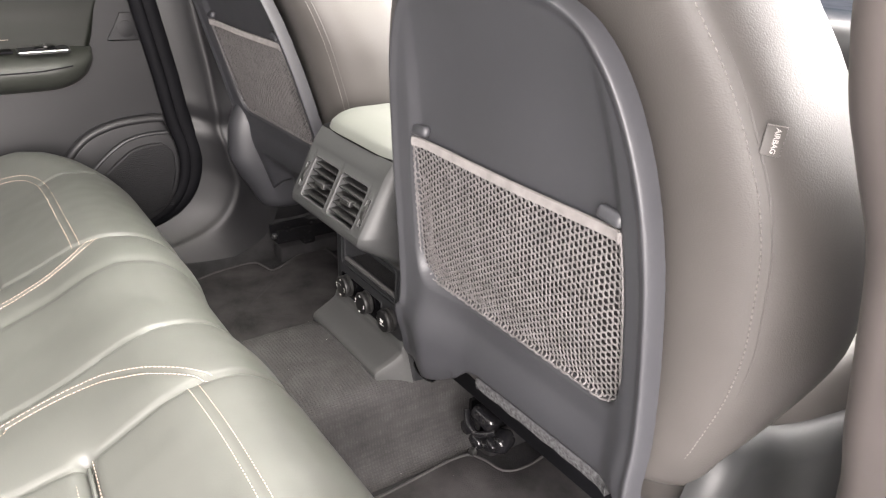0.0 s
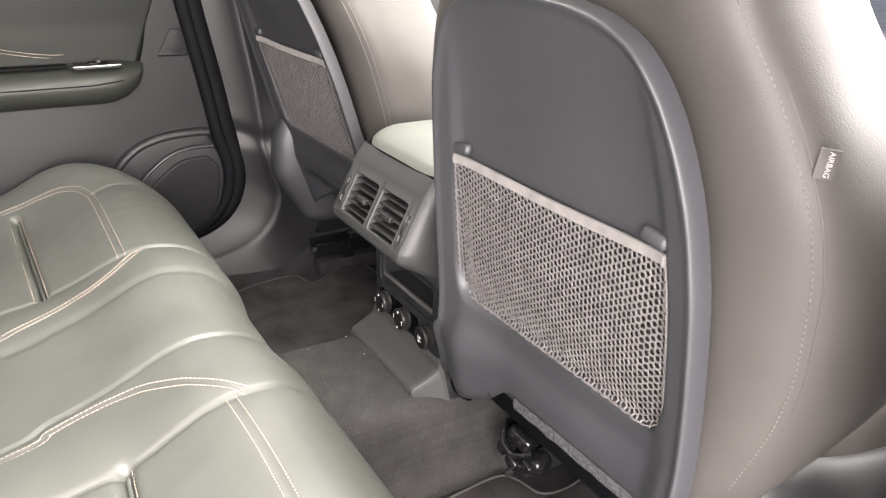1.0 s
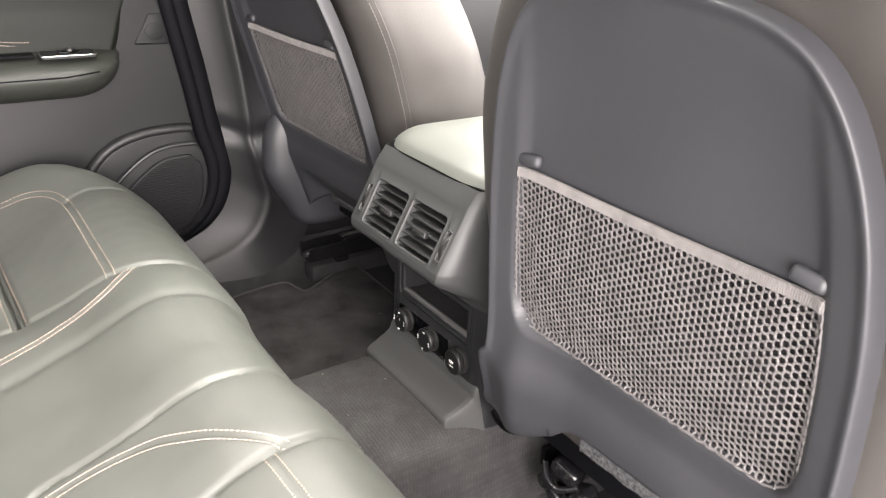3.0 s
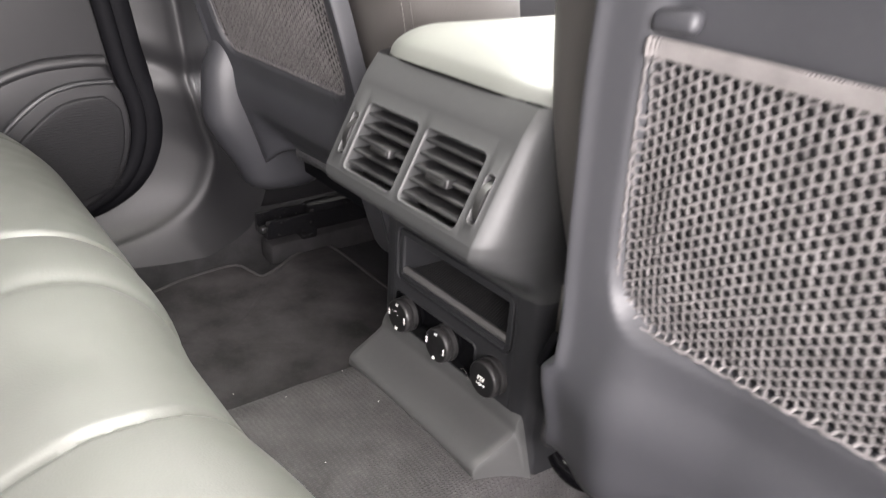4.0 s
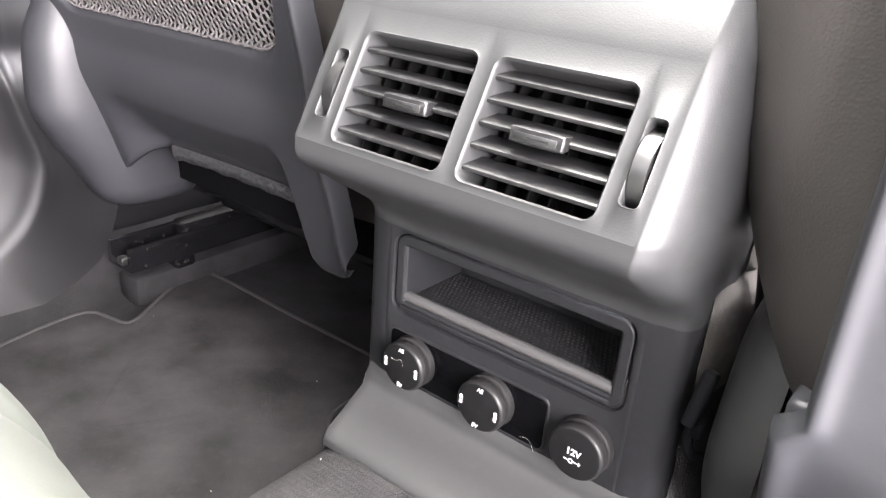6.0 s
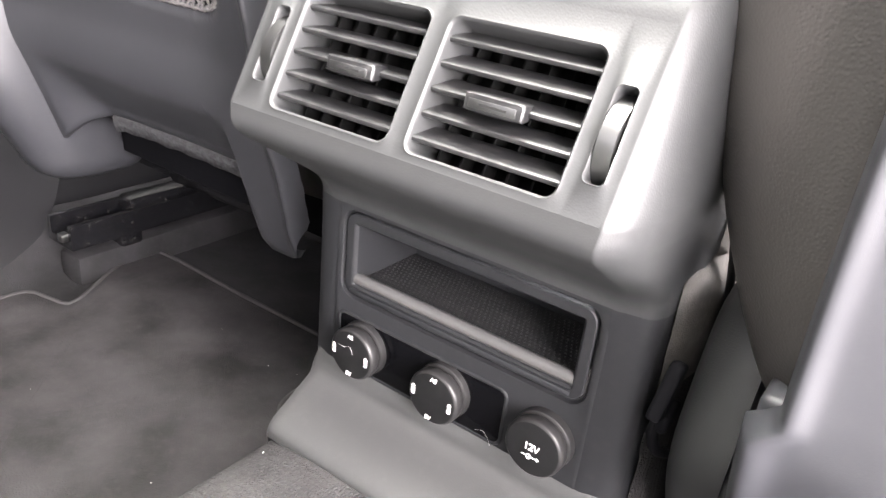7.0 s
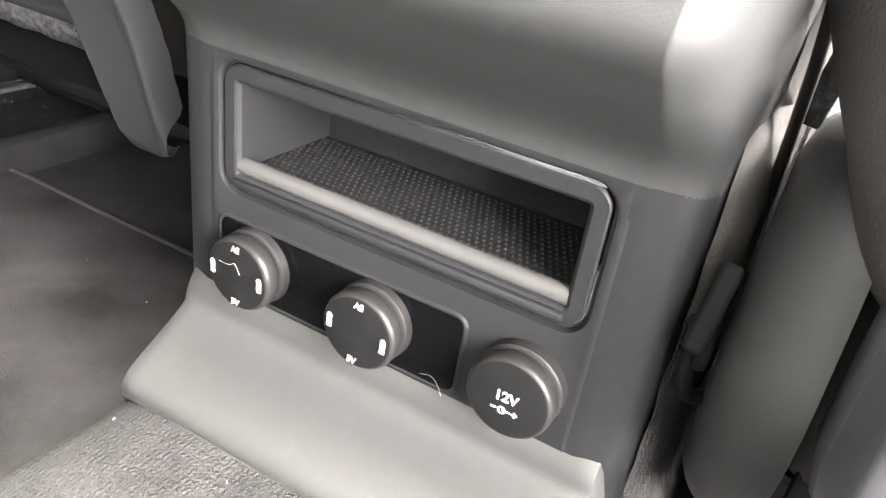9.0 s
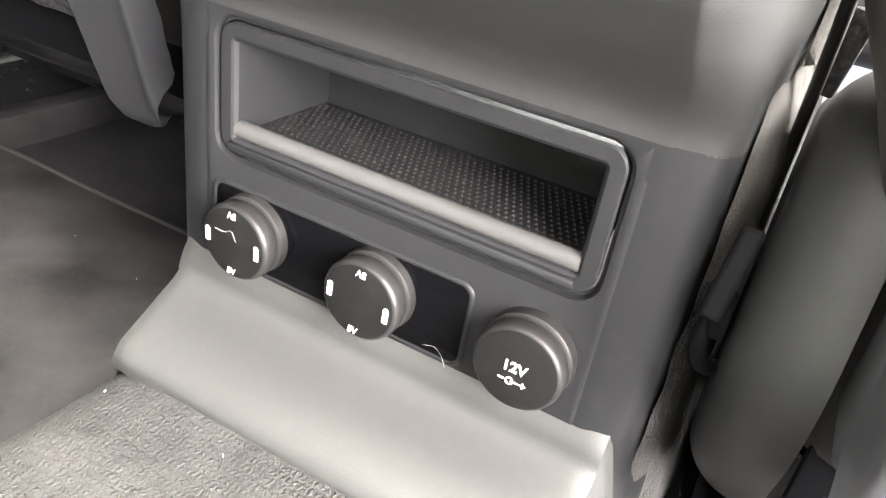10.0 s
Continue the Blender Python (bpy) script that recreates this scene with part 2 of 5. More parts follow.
class Geo:
    """Collects vertices and faces of one mesh."""

    def __init__(self):
        self.v, self.f = [], []

    def add(self, verts, faces, m=None):
        k = len(self.v)
        if m is not None:
            verts = [tuple(m @ Vector(p)) for p in verts]
        self.v.extend(tuple(float(c) for c in p) for p in verts)
        self.f.extend(tuple(i + k for i in f) for f in faces)
        return self

    def rows(self, rows, close_u=False, cap=False, m=None, flip=False):
        """Joins equal rows of points into a sheet; close_u joins each row's ends."""
        n = len(rows[0])
        verts = [p for r in rows for p in r]
        faces = []
        for i in range(len(rows) - 1):
            for j in range(n if close_u else n - 1):
                a, b = i * n + j, i * n + (j + 1) % n
                faces.append((a, b, b + n, a + n))
        if cap:
            faces.append(tuple(range(n))[::-1])
            faces.append(tuple(range((len(rows) - 1) * n, len(rows) * n)))
        if flip:
            faces = [f[::-1] for f in faces]
        return self.add(verts, faces, m)

    def box(self, size, m=None, bevel=0.0, seg=2):
        bm = bmesh.new()
        bmesh.ops.create_cube(bm, size=1)
        for v in bm.verts:
            v.co = Vector((v.co.x * size[0], v.co.y * size[1], v.co.z * size[2]))
        if bevel:
            bmesh.ops.bevel(bm, geom=bm.edges[:], offset=bevel, segments=seg, profile=0.5, affect="EDGES")
        bm.verts.index_update()
        verts, faces = [tuple(v.co) for v in bm.verts], [tuple(v.index for v in f.verts) for f in bm.faces]
        bm.free()
        return self.add(verts, faces, m)

    def tube(self, points, r, n=8, closed=False, m=None, flat=1.0):
        p = [Vector(q) for q in points]
        rings = []
        side = None
        for i, c in enumerate(p):
            a = p[(i - 1) % len(p)] if closed or i else c
            b = p[(i + 1) % len(p)] if closed or i < len(p) - 1 else c
            t = (b - a).normalized()
            side = t.orthogonal().normalized() if side is None else (side - t * side.dot(t)).normalized()
            up = t.cross(side)
            rr = r(i / (len(p) - 1)) if callable(r) else r
            rings.append([tuple(c + side * (math.cos(2 * math.pi * k / n) * rr) + up * (math.sin(2 * math.pi * k / n) * rr * flat)) for k in range(n)])
        if closed:
            rings.append(rings[0])
        return self.rows(rings, close_u=True, cap=not closed, m=m)

    def lathe(self, profile, n=32, m=None):
        """profile: (radius, height) pairs about the local z axis."""
        rows = [[(r * math.cos(2 * math.pi * k / n), r * math.sin(2 * math.pi * k / n), h) for k in range(n)] for r, h in profile]
        return self.rows(rows, close_u=True, cap=True, m=m)

    def loops(self, loops, m=None, cap=False):
        """Bridges closed loops that have the same count of points."""
        return self.rows(loops, close_u=True, cap=cap, m=m)

    def plate(self, outline, depth, centre, m=None, bevel=0.0, seg=4):
        """Like slab, for an outline that is all seen from centre."""
        o, c = np.array(outline, float), np.array(centre, float)
        way = (c - o) / (np.linalg.norm(c - o, axis=1)[:, None] + 1e-9)
        lev = [(0.0, 0.0)] + [(bevel * (1 - math.cos(math.pi / 2 * k / seg)), depth - bevel + bevel * math.sin(math.pi / 2 * k / seg)) for k in range(seg + 1)]
        rows = [[(*(q + w * s), h) for q, w in zip(o, way)] for s, h in lev]
        rows += [[(*(q + (c - q) * k), depth) for q in np.array(rows[-1])[:, :2]] for k in (0.3, 0.6, 0.9, 0.999)]
        return self.rows(rows, close_u=True, m=m)

    def slab(self, outline, depth, m=None, bevel=0.0, seg=2):
        """A flat outline in local xy, raised along local z, with its upper edge rounded."""
        o = np.array(outline, float)
        c = o.mean(axis=0)
        nrm = np.roll(o, -1, 0) - np.roll(o, 1, 0)
        nrm = np.stack([nrm[:, 1], -nrm[:, 0]], 1)
        nrm /= np.linalg.norm(nrm, axis=1)[:, None] + 1e-12
        if np.sum((o - c) * nrm) < 0:
            nrm = -nrm
        lev = [(0.0, 0.0)]
        if bevel:
            lev += [(bevel * (1 - math.cos(math.pi / 2 * k / seg)), depth - bevel + bevel * math.sin(math.pi / 2 * k / seg)) for k in range(seg + 1)]
        else:
            lev += [(0.0, depth)]
        return self.rows([[(*(q - s * w), h) for q, w in zip(o, nrm)] for s, h in lev], close_u=True, cap=True, m=m)

    def stitches(self, points, up, step=0.0075, length=0.0052, r=0.0007):
        """Short raised threads along a path of dense points."""
        p = resample(points, step)
        for a, b in zip(p[:-1], p[1:]):
            d = b - a
            d /= np.linalg.norm(d) + 1e-12
            u = np.array(up, float)
            s = np.cross(d, u)
            s /= np.linalg.norm(s) + 1e-12
            u = np.cross(s, d)
            c = (a + b) / 2
            h = length / 2
            v = [c - d * h, *(c - d * h * 0.6 + q * r for q in (s, u, -s, -u)), *(c + d * h * 0.6 + q * r for q in (s, u, -s, -u)), c + d * h]
            f = [(0, 2, 1), (0, 3, 2), (0, 4, 3), (0, 1, 4), (1, 2, 6, 5), (2, 3, 7, 6), (3, 4, 8, 7), (4, 1, 5, 8), (9, 5, 6), (9, 6, 7), (9, 7, 8), (9, 8, 5)]
            self.add(v, f)
        return self

    def make(self, name, mat, parent=None, label="", angle=38, m=None):
        me = bpy.data.meshes.new(name)
        me.from_pydata(self.v, [], self.f)
        me.materials.append(mat)
        bm = bmesh.new()
        bm.from_mesh(me)
        bmesh.ops.recalc_face_normals(bm, faces=bm.faces[:])
        bm.to_mesh(me)
        bm.free()
        me.polygons.foreach_set("use_smooth", [True] * len(me.polygons))
        me.set_sharp_from_angle(angle=radians(angle))
        ob = new(name, me)
        if m is not None:
            ob.matrix_world = m
        if parent is not None:
            ob.parent = parent
        if label:
            tagged(ob, label)
        return ob


def thing(name, label, category, group="", at=(0, 0, 0)):
    ob = new(name)
    ob.empty_display_size = 0.05
    return tagged(ob, label, category, group)


def structure(ob, label, category):
    return tagged(ob, label, category, kind="structure")


def lettering(name, text, size, m, mat, parent, label=""):
    cu = bpy.data.curves.new(name, "FONT")
    cu.offset = size * 0.02
    cu.body, cu.size, cu.align_x, cu.align_y, cu.extrude = text, size, "CENTER", "CENTER", 0.00015
    tmp = new(name + "_tmp", cu)
    me = bpy.data.meshes.new_from_object(tmp.evaluated_get(bpy.context.evaluated_depsgraph_get()))
    bpy.data.objects.remove(tmp)
    bpy.data.curves.remove(cu)
    me.name = name
    me.materials.clear()
    me.materials.append(mat)
    ob = new(name, me)
    ob.matrix_world = m
    ob.parent = parent
    return tagged(ob, label) if label else ob


def basis(origin, ex, ey):
    """A pose whose local x and y run along ex and ey."""
    ex, ey = Vector(ex).normalized(), Vector(ey)
    ez = ex.cross(ey).normalized()
    ey = ez.cross(ex)
    return Matrix(((ex.x, ey.x, ez.x, origin[0]), (ex.y, ey.y, ez.y, origin[1]), (ex.z, ey.z, ez.z, origin[2]), (0, 0, 0, 1)))


def place(x, y, z):
    return Matrix.Translation((x, y, z))


# ---- structure: ground, floor, tunnel, roof, pillars ----
structure(Geo().box((300, 300, 0.1), place(0, 0, -0.45)).make("ground", PAVING), "grey paving under the parked car", "ground")

FLOOR_Z, TUNNEL_Z = 0.165, 0.300


def side_rise(x):
    return FLOOR_Z + 0.062 * np.clip((abs(x) - 0.585) / 0.065, 0, 1) ** 1.6


xs = np.linspace(-0.66, 0.66, 67)
ys = np.linspace(-0.36, 1.10, 60)
floor = Geo().rows([[(x, y, side_rise(x) + 0.003 * noise.noise((x * 9, y * 9, 0))) for x in xs] for y in ys])
floor.rows([[(x, y, 0.10) for x in (-0.66, 0.66)] for y in (-0.36, 1.10)], flip=True)
structure(floor.make("floor", CARPET), "charcoal carpet on the car floor", "floor")

prof = [(-0.150, FLOOR_Z - 0.01), (-0.128, FLOOR_Z + 0.012), (-0.113, 0.215), (-0.106, 0.262), (-0.098, 0.288), (-0.084, 0.299), (-0.05, TUNNEL_Z + 0.003), (0.0, TUNNEL_Z + 0.004)]
prof = prof + [(-x + 0.016 * min(1, max(0, (-x - 0.05) / 0.05)), z) for x, z in prof[-2::-1]]
prof = spline(prof, 60)
tun = Geo().rows([[(x, y, z + 0.002 * noise.noise((x * 14, y * 14, 3))) for x, z in prof] for y in np.linspace(-0.36, 1.10, 80)])
structure(tun.make("tunnel_carpet", TUNNEL, angle=80), "ribbed dark grey carpet over the central tunnel", "floor")


def floor_mat(s):
    """One velour mat, its edge bound; s is the side."""
    o = [(0.175, -0.34), (0.178, -0.10), (0.169, 0.045), (0.190, 0.073), (0.226, 0.084), (0.236, 0.12), (0.229, 0.180), (0.250, 0.198),
         (0.42, 0.197), (0.552, 0.197), (0.574, 0.182), (0.560, 0.13), (0.520, 0.058), (0.545, 0.045), (0.576, 0.030), (0.570, -0.05), (0.552, -0.12), (0.53, -0.34)]
    o = np.array([(s * x, y) for x, y in o])
    loop = resample(np.vstack([spline(o, 160, closed=True), spline(o, 160, closed=True)[:1]]), 0.01)[:-1]
    mat_ob = thing("floor_mat", "dark velour floor mat with bound edge on the carpet", "floor mat", "rear floor mats")
    g = Geo()
    z0 = FLOOR_Z + 0.002
    ctr = loop.mean(axis=0)
    rings = []
    for k, h in ((1.0, z0), (1.0, z0 + 0.006), (0.985, z0 + 0.008), (0.8, z0 + 0.008), (0.55, z0 + 0.009), (0.3, z0 + 0.008), (0.05, z0 + 0.008)):
        rings.append([(*(ctr + (p - ctr) * k), h + (0.0015 * noise.noise((p[0] * 20 * k, p[1] * 20, 5)) if k < 0.9 else 0)) for p in loop])
    g.rows(rings, close_u=True, cap=True)
    g.make("velour_pad", MAT, mat_ob, angle=60)
    b = Geo().tube([(*p, z0 + 0.007) for p in loop], 0.0028, 6, closed=True)
    b.make("edge_binding", BINDING, mat_ob, "slightly lighter woven edge binding", angle=80)
    return mat_ob


floor_mat(-1)
floor_mat(1)

roof = Geo().loops([[(x, y + 0.05, z) for x, y in rounded_rect(w, h, r, 6)] for w, h, r, z in ((0.80, 0.92, 0.06, 1.255), (1.50, 2.50, 0.10, 1.255), (1.50, 2.50, 0.10, 1.285), (0.80, 0.92, 0.06, 1.285), (0.80, 0.92, 0.06, 1.255))])
roof.v = [(x, y + 0.09 if abs(y - 0.05) < 0.5 else y, z) for x, y, z in roof.v]
structure(roof.make("ceiling", HEADLINER), "light cloth headliner of the car roof", "ceiling")

# closed lower body around the cabin
structure(Geo().box((0.06, 1.10, 0.72), place(-0.73, 0.60, 0.46), 0.02).make("wall_left", TRIM), "charcoal front door trim", "car wall")
structure(Geo().box((0.06, 1.02, 0.72), place(0.74, 0.62, 0.46), 0.02).make("wall_right", TRIM), "charcoal front door trim", "car wall")
structure(Geo().box((1.46, 0.30, 0.42), place(0, 1.28, 0.48), 0.06, 4).make("dashboard", TRIM), "charcoal dashboard across the front of the cabin", "dashboard")
structure(Geo().box((1.42, 0.04, 0.60), place(0, -1.05, 0.40), 0.01).make("wall_rear", TRIM), "dark boot wall behind the bench", "car wall")
structure(Geo().box((0.10, 0.30, 0.60), place(-0.74, -1.0, 0.98), 0.03).make("pillar_rear_left", HEADLINER), "light rear pillar trim", "pillar")
structure(Geo().box((0.10, 0.30, 0.60), place(0.76, -1.0, 0.98), 0.03).make("pillar_rear_right", HEADLINER), "light rear pillar trim", "pillar")
structure(Geo().box((0.30, 1.4, 0.08), place(0.79, 0.2, 0.10), 0.02).make("sill_right", PAINT), "white painted door sill", "sill")


# ---- centre pillar trims ----
def pillar_slab(outline, x0, depth, bevel):
    """A trim piece: (y, z) outline, standing at x0 and raised towards the cabin."""
    m = basis((x0, 0, 0), (0, 1, 0) if depth > 0 else (0, -1, 0), (0, 0, 1))
    o = outline if depth > 0 else [(-y, z) for y, z in outline]
    return Geo().slab(o, abs(depth), m, bevel, 5)


def pillar_plate(outline, centre, x0, depth, bevel):
    """Like pillar_slab on the left side, for outlines all seen from centre."""
    o = np.array(outline, float)
    o = resample(np.vstack([o, o[:1]]), 0.006)[:-1]
    return Geo().plate(o, depth, centre, basis((x0, 0, 0), (0, 1, 0), (0, 0, 1)), bevel, 6)


SEAL = [(-0.175, 1.15), (-0.145, 0.90), (-0.122, 0.736), (-0.094, 0.582), (-0.078, 0.482), (-0.063, 0.415), (-0.066, 0.365), (-0.086, 0.320), (-0.125, 0.288), (-0.19, 0.270), (-0.34, 0.262), (-0.60, 0.260)]
seal_line = spline(SEAL, 60)
pil = thing("pillar_trim_left", "charcoal plastic centre pillar trim beside the rear door", "pillar")
pil["kind"] = "structure"
Geo().box((0.10, 0.9, 0.40), place(-0.745, 0.40, 0.30), 0.01).make("kick_wall", TRIM, pil)
# trim swept from the seal over a soft ridge down to the carpet, with a shallow hollow above the foot
inner_l = spline([(-0.60, 0.256), (-0.30, 0.260), (-0.160, 0.270), (-0.088, 0.312), (-0.062, 0.372), (-0.066, 0.428), (-0.078, 0.482), (-0.094, 0.582), (-0.122, 0.736), (-0.145, 0.90), (-0.175, 1.15)], 190)
ridge_l = spline([(-0.60, 0.204), (-0.30, 0.206), (-0.110, 0.216), (-0.006, 0.256), (0.033, 0.325), (0.022, 0.388), (0.010, 0.448), (0.000, 0.560), (-0.025, 0.730), (-0.045, 0.90), (-0.075, 1.15)], 190)
foot_l = spline([(-0.60, 0.165), (-0.30, 0.165), (-0.080, 0.170), (0.060, 0.190), (0.135, 0.262), (0.150, 0.350), (0.150, 0.430), (0.140, 0.550), (0.120, 0.730), (0.100, 0.90), (0.070, 1.15)], 190)
rows = []
for a, b, c in zip(inner_l, ridge_l, foot_l):
    up = min(1.0, max(0.0, (b[1] - 0.235) / 0.12))
    back = 0.009 * math.exp(-((b[1] - 0.462) / 0.020) ** 2) + 0.006 * min(1.0, max(0.0, (b[1] - 0.42) / 0.1))
    row = []
    for f, x in ((0.0, -0.690), (0.02, -0.678), (0.30, -0.671), (0.62, -0.659), (0.82, -0.648), (0.93, -0.6385), (1.0, -0.6350)):
        q = a + (b - a) * f
        row.append((x - back, q[0], q[1]))
    for f, x0, x1 in ((0.06, -0.6330, -0.6365), (0.16, -0.6300, -0.6450), (0.40, -0.6240, -0.6620), (0.75, -0.6160, -0.6780), (1.0, -0.6100, -0.6860)):
        q = b + (c - b) * f
        row.append((x0 + (x1 - x0) * up - back, q[0], q[1]))
    rows.append(spline(row, 44))
Geo().rows(rows).make("trim_shell", TRIM, pil, angle=80)

seal_ob = Geo().tube([(-0.668, y, z) for y, z in seal_line], 0.0130, 10, flat=0.9)
# wider black tube also stands in for the shaded gap beside the rubber
seal_ob.tube([(-0.682, y + 0.021, z) for y, z in seal_line], 0.021, 8)
structure(seal_ob.make("door_seal", RUBBER, angle=80), "black rubber seal and shaded gap round the rear door opening", "seal")

# near pillar with the belt on it
edge_r = [(-0.232, 1.15), (-0.192, 0.90), (-0.172, 0.825), (-0.146, 0.782), (-0.116, 0.738), (-0.100, 0.692), (-0.080, 0.62), (-0.055, 0.53), (-0.060, 0.30), (-0.10, 0.18)]
near_edge = spline(edge_r, 40)
pil_r = thing("pillar_trim_right", "brown-grey plastic centre pillar trim at the open door", "pillar")
pil_r["kind"] = "structure"
pillar_slab([tuple(p) for p in near_edge] + [(0.06, 0.18), (0.06, 0.5), (0.03, 0.80), (-0.05, 1.15)], 0.74, -0.058, 0.02).make("trim_shell", PILLAR, pil_r)
pillar_slab([(0.0, 0.28), (0.045, 0.28), (0.02, 1.12), (-0.03, 1.12)], 0.684, -0.004, 0.001).make("seat_belt", RUBBER, pil_r, "black woven seat belt webbing")

# ---- rear door, far side ----
door = thing("rear_door", "closed rear door with charcoal trim and black upper panel", "car door")
DX = -0.705
inner = [(y - 0.004, z) for y, z in seal_line if z <= 0.80]
pillar_slab([(-0.133, 0.80)] + inner + [(-0.95, 0.26), (-0.95, 0.80)], DX, 0.030, 0.010).make("door_panel", TRIM, door)


# upper panel, concave, with its slanted front edge
rows = []
for z in np.linspace(0.622, 0.80, 26):
    f = (z - 0.622) / 0.178
    yend = -0.212 + 0.075 * f
    rows.append([(-0.676 + 0.016 * math.cos(min(1, f * 2.2) * math.pi) * 0.5 + 0.010 - 0.012 * max(0, 1 - (yend - y) / 0.012) ** 2, y, z) for y in np.r_[np.linspace(-0.95, yend - 0.02, 24), np.linspace(yend - 0.016, yend, 8)]])
Geo().rows(rows).make("upper_panel", DOORSKIN, door, "black grained upper door panel", angle=80)

# opaque pane above the door, added to keep window light off the far seat
pane = Geo().box((0.006, 0.86, 0.45), pose(-0.705, -0.56, 1.03, 0, 6, 0), 0.002)
pane.make("window_pane", OPAQUE_PANE, door, "unseen opaque pane added to keep window light out")
Geo().box((0.03, 0.86, 0.022), place(-0.690, -0.565, 0.806), 0.006, 3).make("window_seal", RUBBER, door)

# armrest, in door vinyl made paler for the light on its top
sec = [(-0.690, 0.634), (-0.660, 0.638), (-0.630, 0.633), (-0.608, 0.622), (-0.598, 0.606), (-0.604, 0.588), (-0.622, 0.572), (-0.655, 0.562), (-0.690, 0.560)]
sec = spline(sec, 36)
rows = []
for y in np.r_[np.linspace(-0.95, -0.30, 20), np.linspace(-0.29, -0.205, 22)]:
    f = max(0.0, (y + 0.29) / 0.085)
    k = math.sqrt(max(0.0, 1 - f ** 2.2))
    lift = 0.040 * f ** 1.4
    rows.append([(-0.690 + (x + 0.690) * (0.30 + 0.70 * k), y, 0.632 + (z - 0.632) * (0.12 + 0.88 * k) + 0 * lift) for x, z in sec])
Geo().rows(rows, close_u=True, cap=True).make("armrest", DOORSKIN_LIT, door, "padded dark armrest", angle=60)
Geo().tube([(-0.597, y, 0.607 + 0.012 * max(0, (y + 0.30) / 0.1)) for y in np.linspace(-0.94, -0.25, 30)], 0.0012, 6).make("armrest_seam", RUBBER, door)
swm = basis((-0.628, -0.288, 0.6355), (0, 1, 0), (-1, 0, 0.06))
sw = Geo().slab(rounded_rect(0.082, 0.040, 0.006), 0.004, swm, 0.002, 3).make("switch_plate", PANEL, door, "black window switch plate with chrome edge")
Geo().tube(spline([tuple((swm @ Vector(p))) for p in ((-0.039, 0.013, 0.004), (-0.0405, 0.0, 0.004), (-0.0395, -0.0155, 0.004), (-0.034, -0.0195, 0.004), (0.0, -0.0198, 0.004), (0.034, -0.0195, 0.004), (0.0395, -0.0155, 0.004), (0.0405, 0.0, 0.004))], 60), 0.0015, 8).make("chrome_edge", CHROME, sw, "thin chrome edge", angle=80)
Geo().box((0.034, 0.017, 0.004), swm @ place(0.004, 0.004, 0.0045), 0.0015, 2).make("switch_well", GLOSS, sw)
Geo().box((0.006, 0.015, 0.005), swm @ pose(0.004, 0.004, 0.0075, 0, 14, 0), 0.0015, 2).make("window_switch", LIP, sw)
# flat near-black strip drawn for the shade in the pull slot
g = Geo().box((0.028, 0.16, 0.004), place(-0.638, -0.415, 0.6375), 0.0015)
g.make("pull_shade_strip", RECESS_SHADE, door, "dark strip standing in for the shaded slot of the door pull")
Geo().box((0.003, 0.16, 0.004), place(-0.621, -0.415, 0.6380), 0.001).make("pull_trim", RUBBER, door)
st = Geo()
for k in (0, 1):
    st.stitches([(-0.662 + 0.003 * k, y, 0.647 + 0.006 * k + 0.09 * (max(0, -0.345 - y) / 0.3) ** 1.5) for y in np.linspace(-0.60, -0.335, 60)], (1, 0, 0.4), 0.004, 0.0034, 0.0004)
st.make("stitching", THREAD, door, "tan decorative stitching")

# small upper loudspeaker
tw_o = [(-0.170, 0.638), (-0.145, 0.637), (-0.120, 0.637), (-0.1165, 0.641), (-0.119, 0.662), (-0.122, 0.684), (-0.126, 0.688), (-0.143, 0.6885), (-0.148, 0.686), (-0.160, 0.664), (-0.173, 0.642)]
Geo().slab(spline(tw_o, 66, closed=True), 0.004, basis((-0.6765, 0, 0), (0, 1, 0), (0, 0, 1)), 0.002, 3).make("tweeter_plate", SPEAKER, door, "black perforated tweeter cover")
tw = Geo().lathe([(0.015, 0), (0.015, 0.001), (0.0135, 0.0016), (0.001, 0.0018)], 28, basis((-0.6725, -0.139, 0.659), (0, 1, 0), (0, 0, 1)))
tw.make("tweeter_grille", SPEAKER, door, "round perforated tweeter grille")

# speaker bulge with arch and grille
arch = [(-0.40, 0.20), (-0.335, 0.32), (-0.290, 0.415), (-0.245, 0.468), (-0.19, 0.490), (-0.13, 0.495), (-0.098, 0.493)]
arch = [tuple(p) for p in spline(arch, 40)]
tail = [(y - 0.012, z) for y, z in seal_line if z < 0.468 and y > -0.3]
pillar_plate(arch[10:] + tail + [(-0.30, 0.262)], (-0.17, 0.37), -0.680, 0.022, 0.014).make("speaker_pod", TRIM, door)
ring = [tuple(p) for p in spline([(-0.33, 0.27), (-0.285, 0.345), (-0.238, 0.405), (-0.186, 0.447), (-0.142, 0.461), (-0.094, 0.461)], 40)]
tail2 = [(y - 0.014, z) for y, z in seal_line if 0.275 < z < 0.455 and y > -0.3]
pillar_plate(ring + tail2 + [(-0.20, 0.272)], (-0.155, 0.36), -0.662, 0.012, 0.006).make("speaker_surround", TRIM, door)
ring2 = [tuple(p) for p in spline([(-0.30, 0.29), (-0.262, 0.348), (-0.222, 0.392), (-0.178, 0.428), (-0.148, 0.441), (-0.108, 0.443)], 40)]
tail3 = [(y - 0.024, z) for y, z in seal_line if 0.30 < z < 0.435 and y > -0.22]
sg = pillar_plate(ring2 + tail3 + [(-0.19, 0.285)], (-0.155, 0.36), -0.652, 0.007, 0.004).make("speaker_grille", SPEAKER, door, "dark perforated loudspeaker grille")
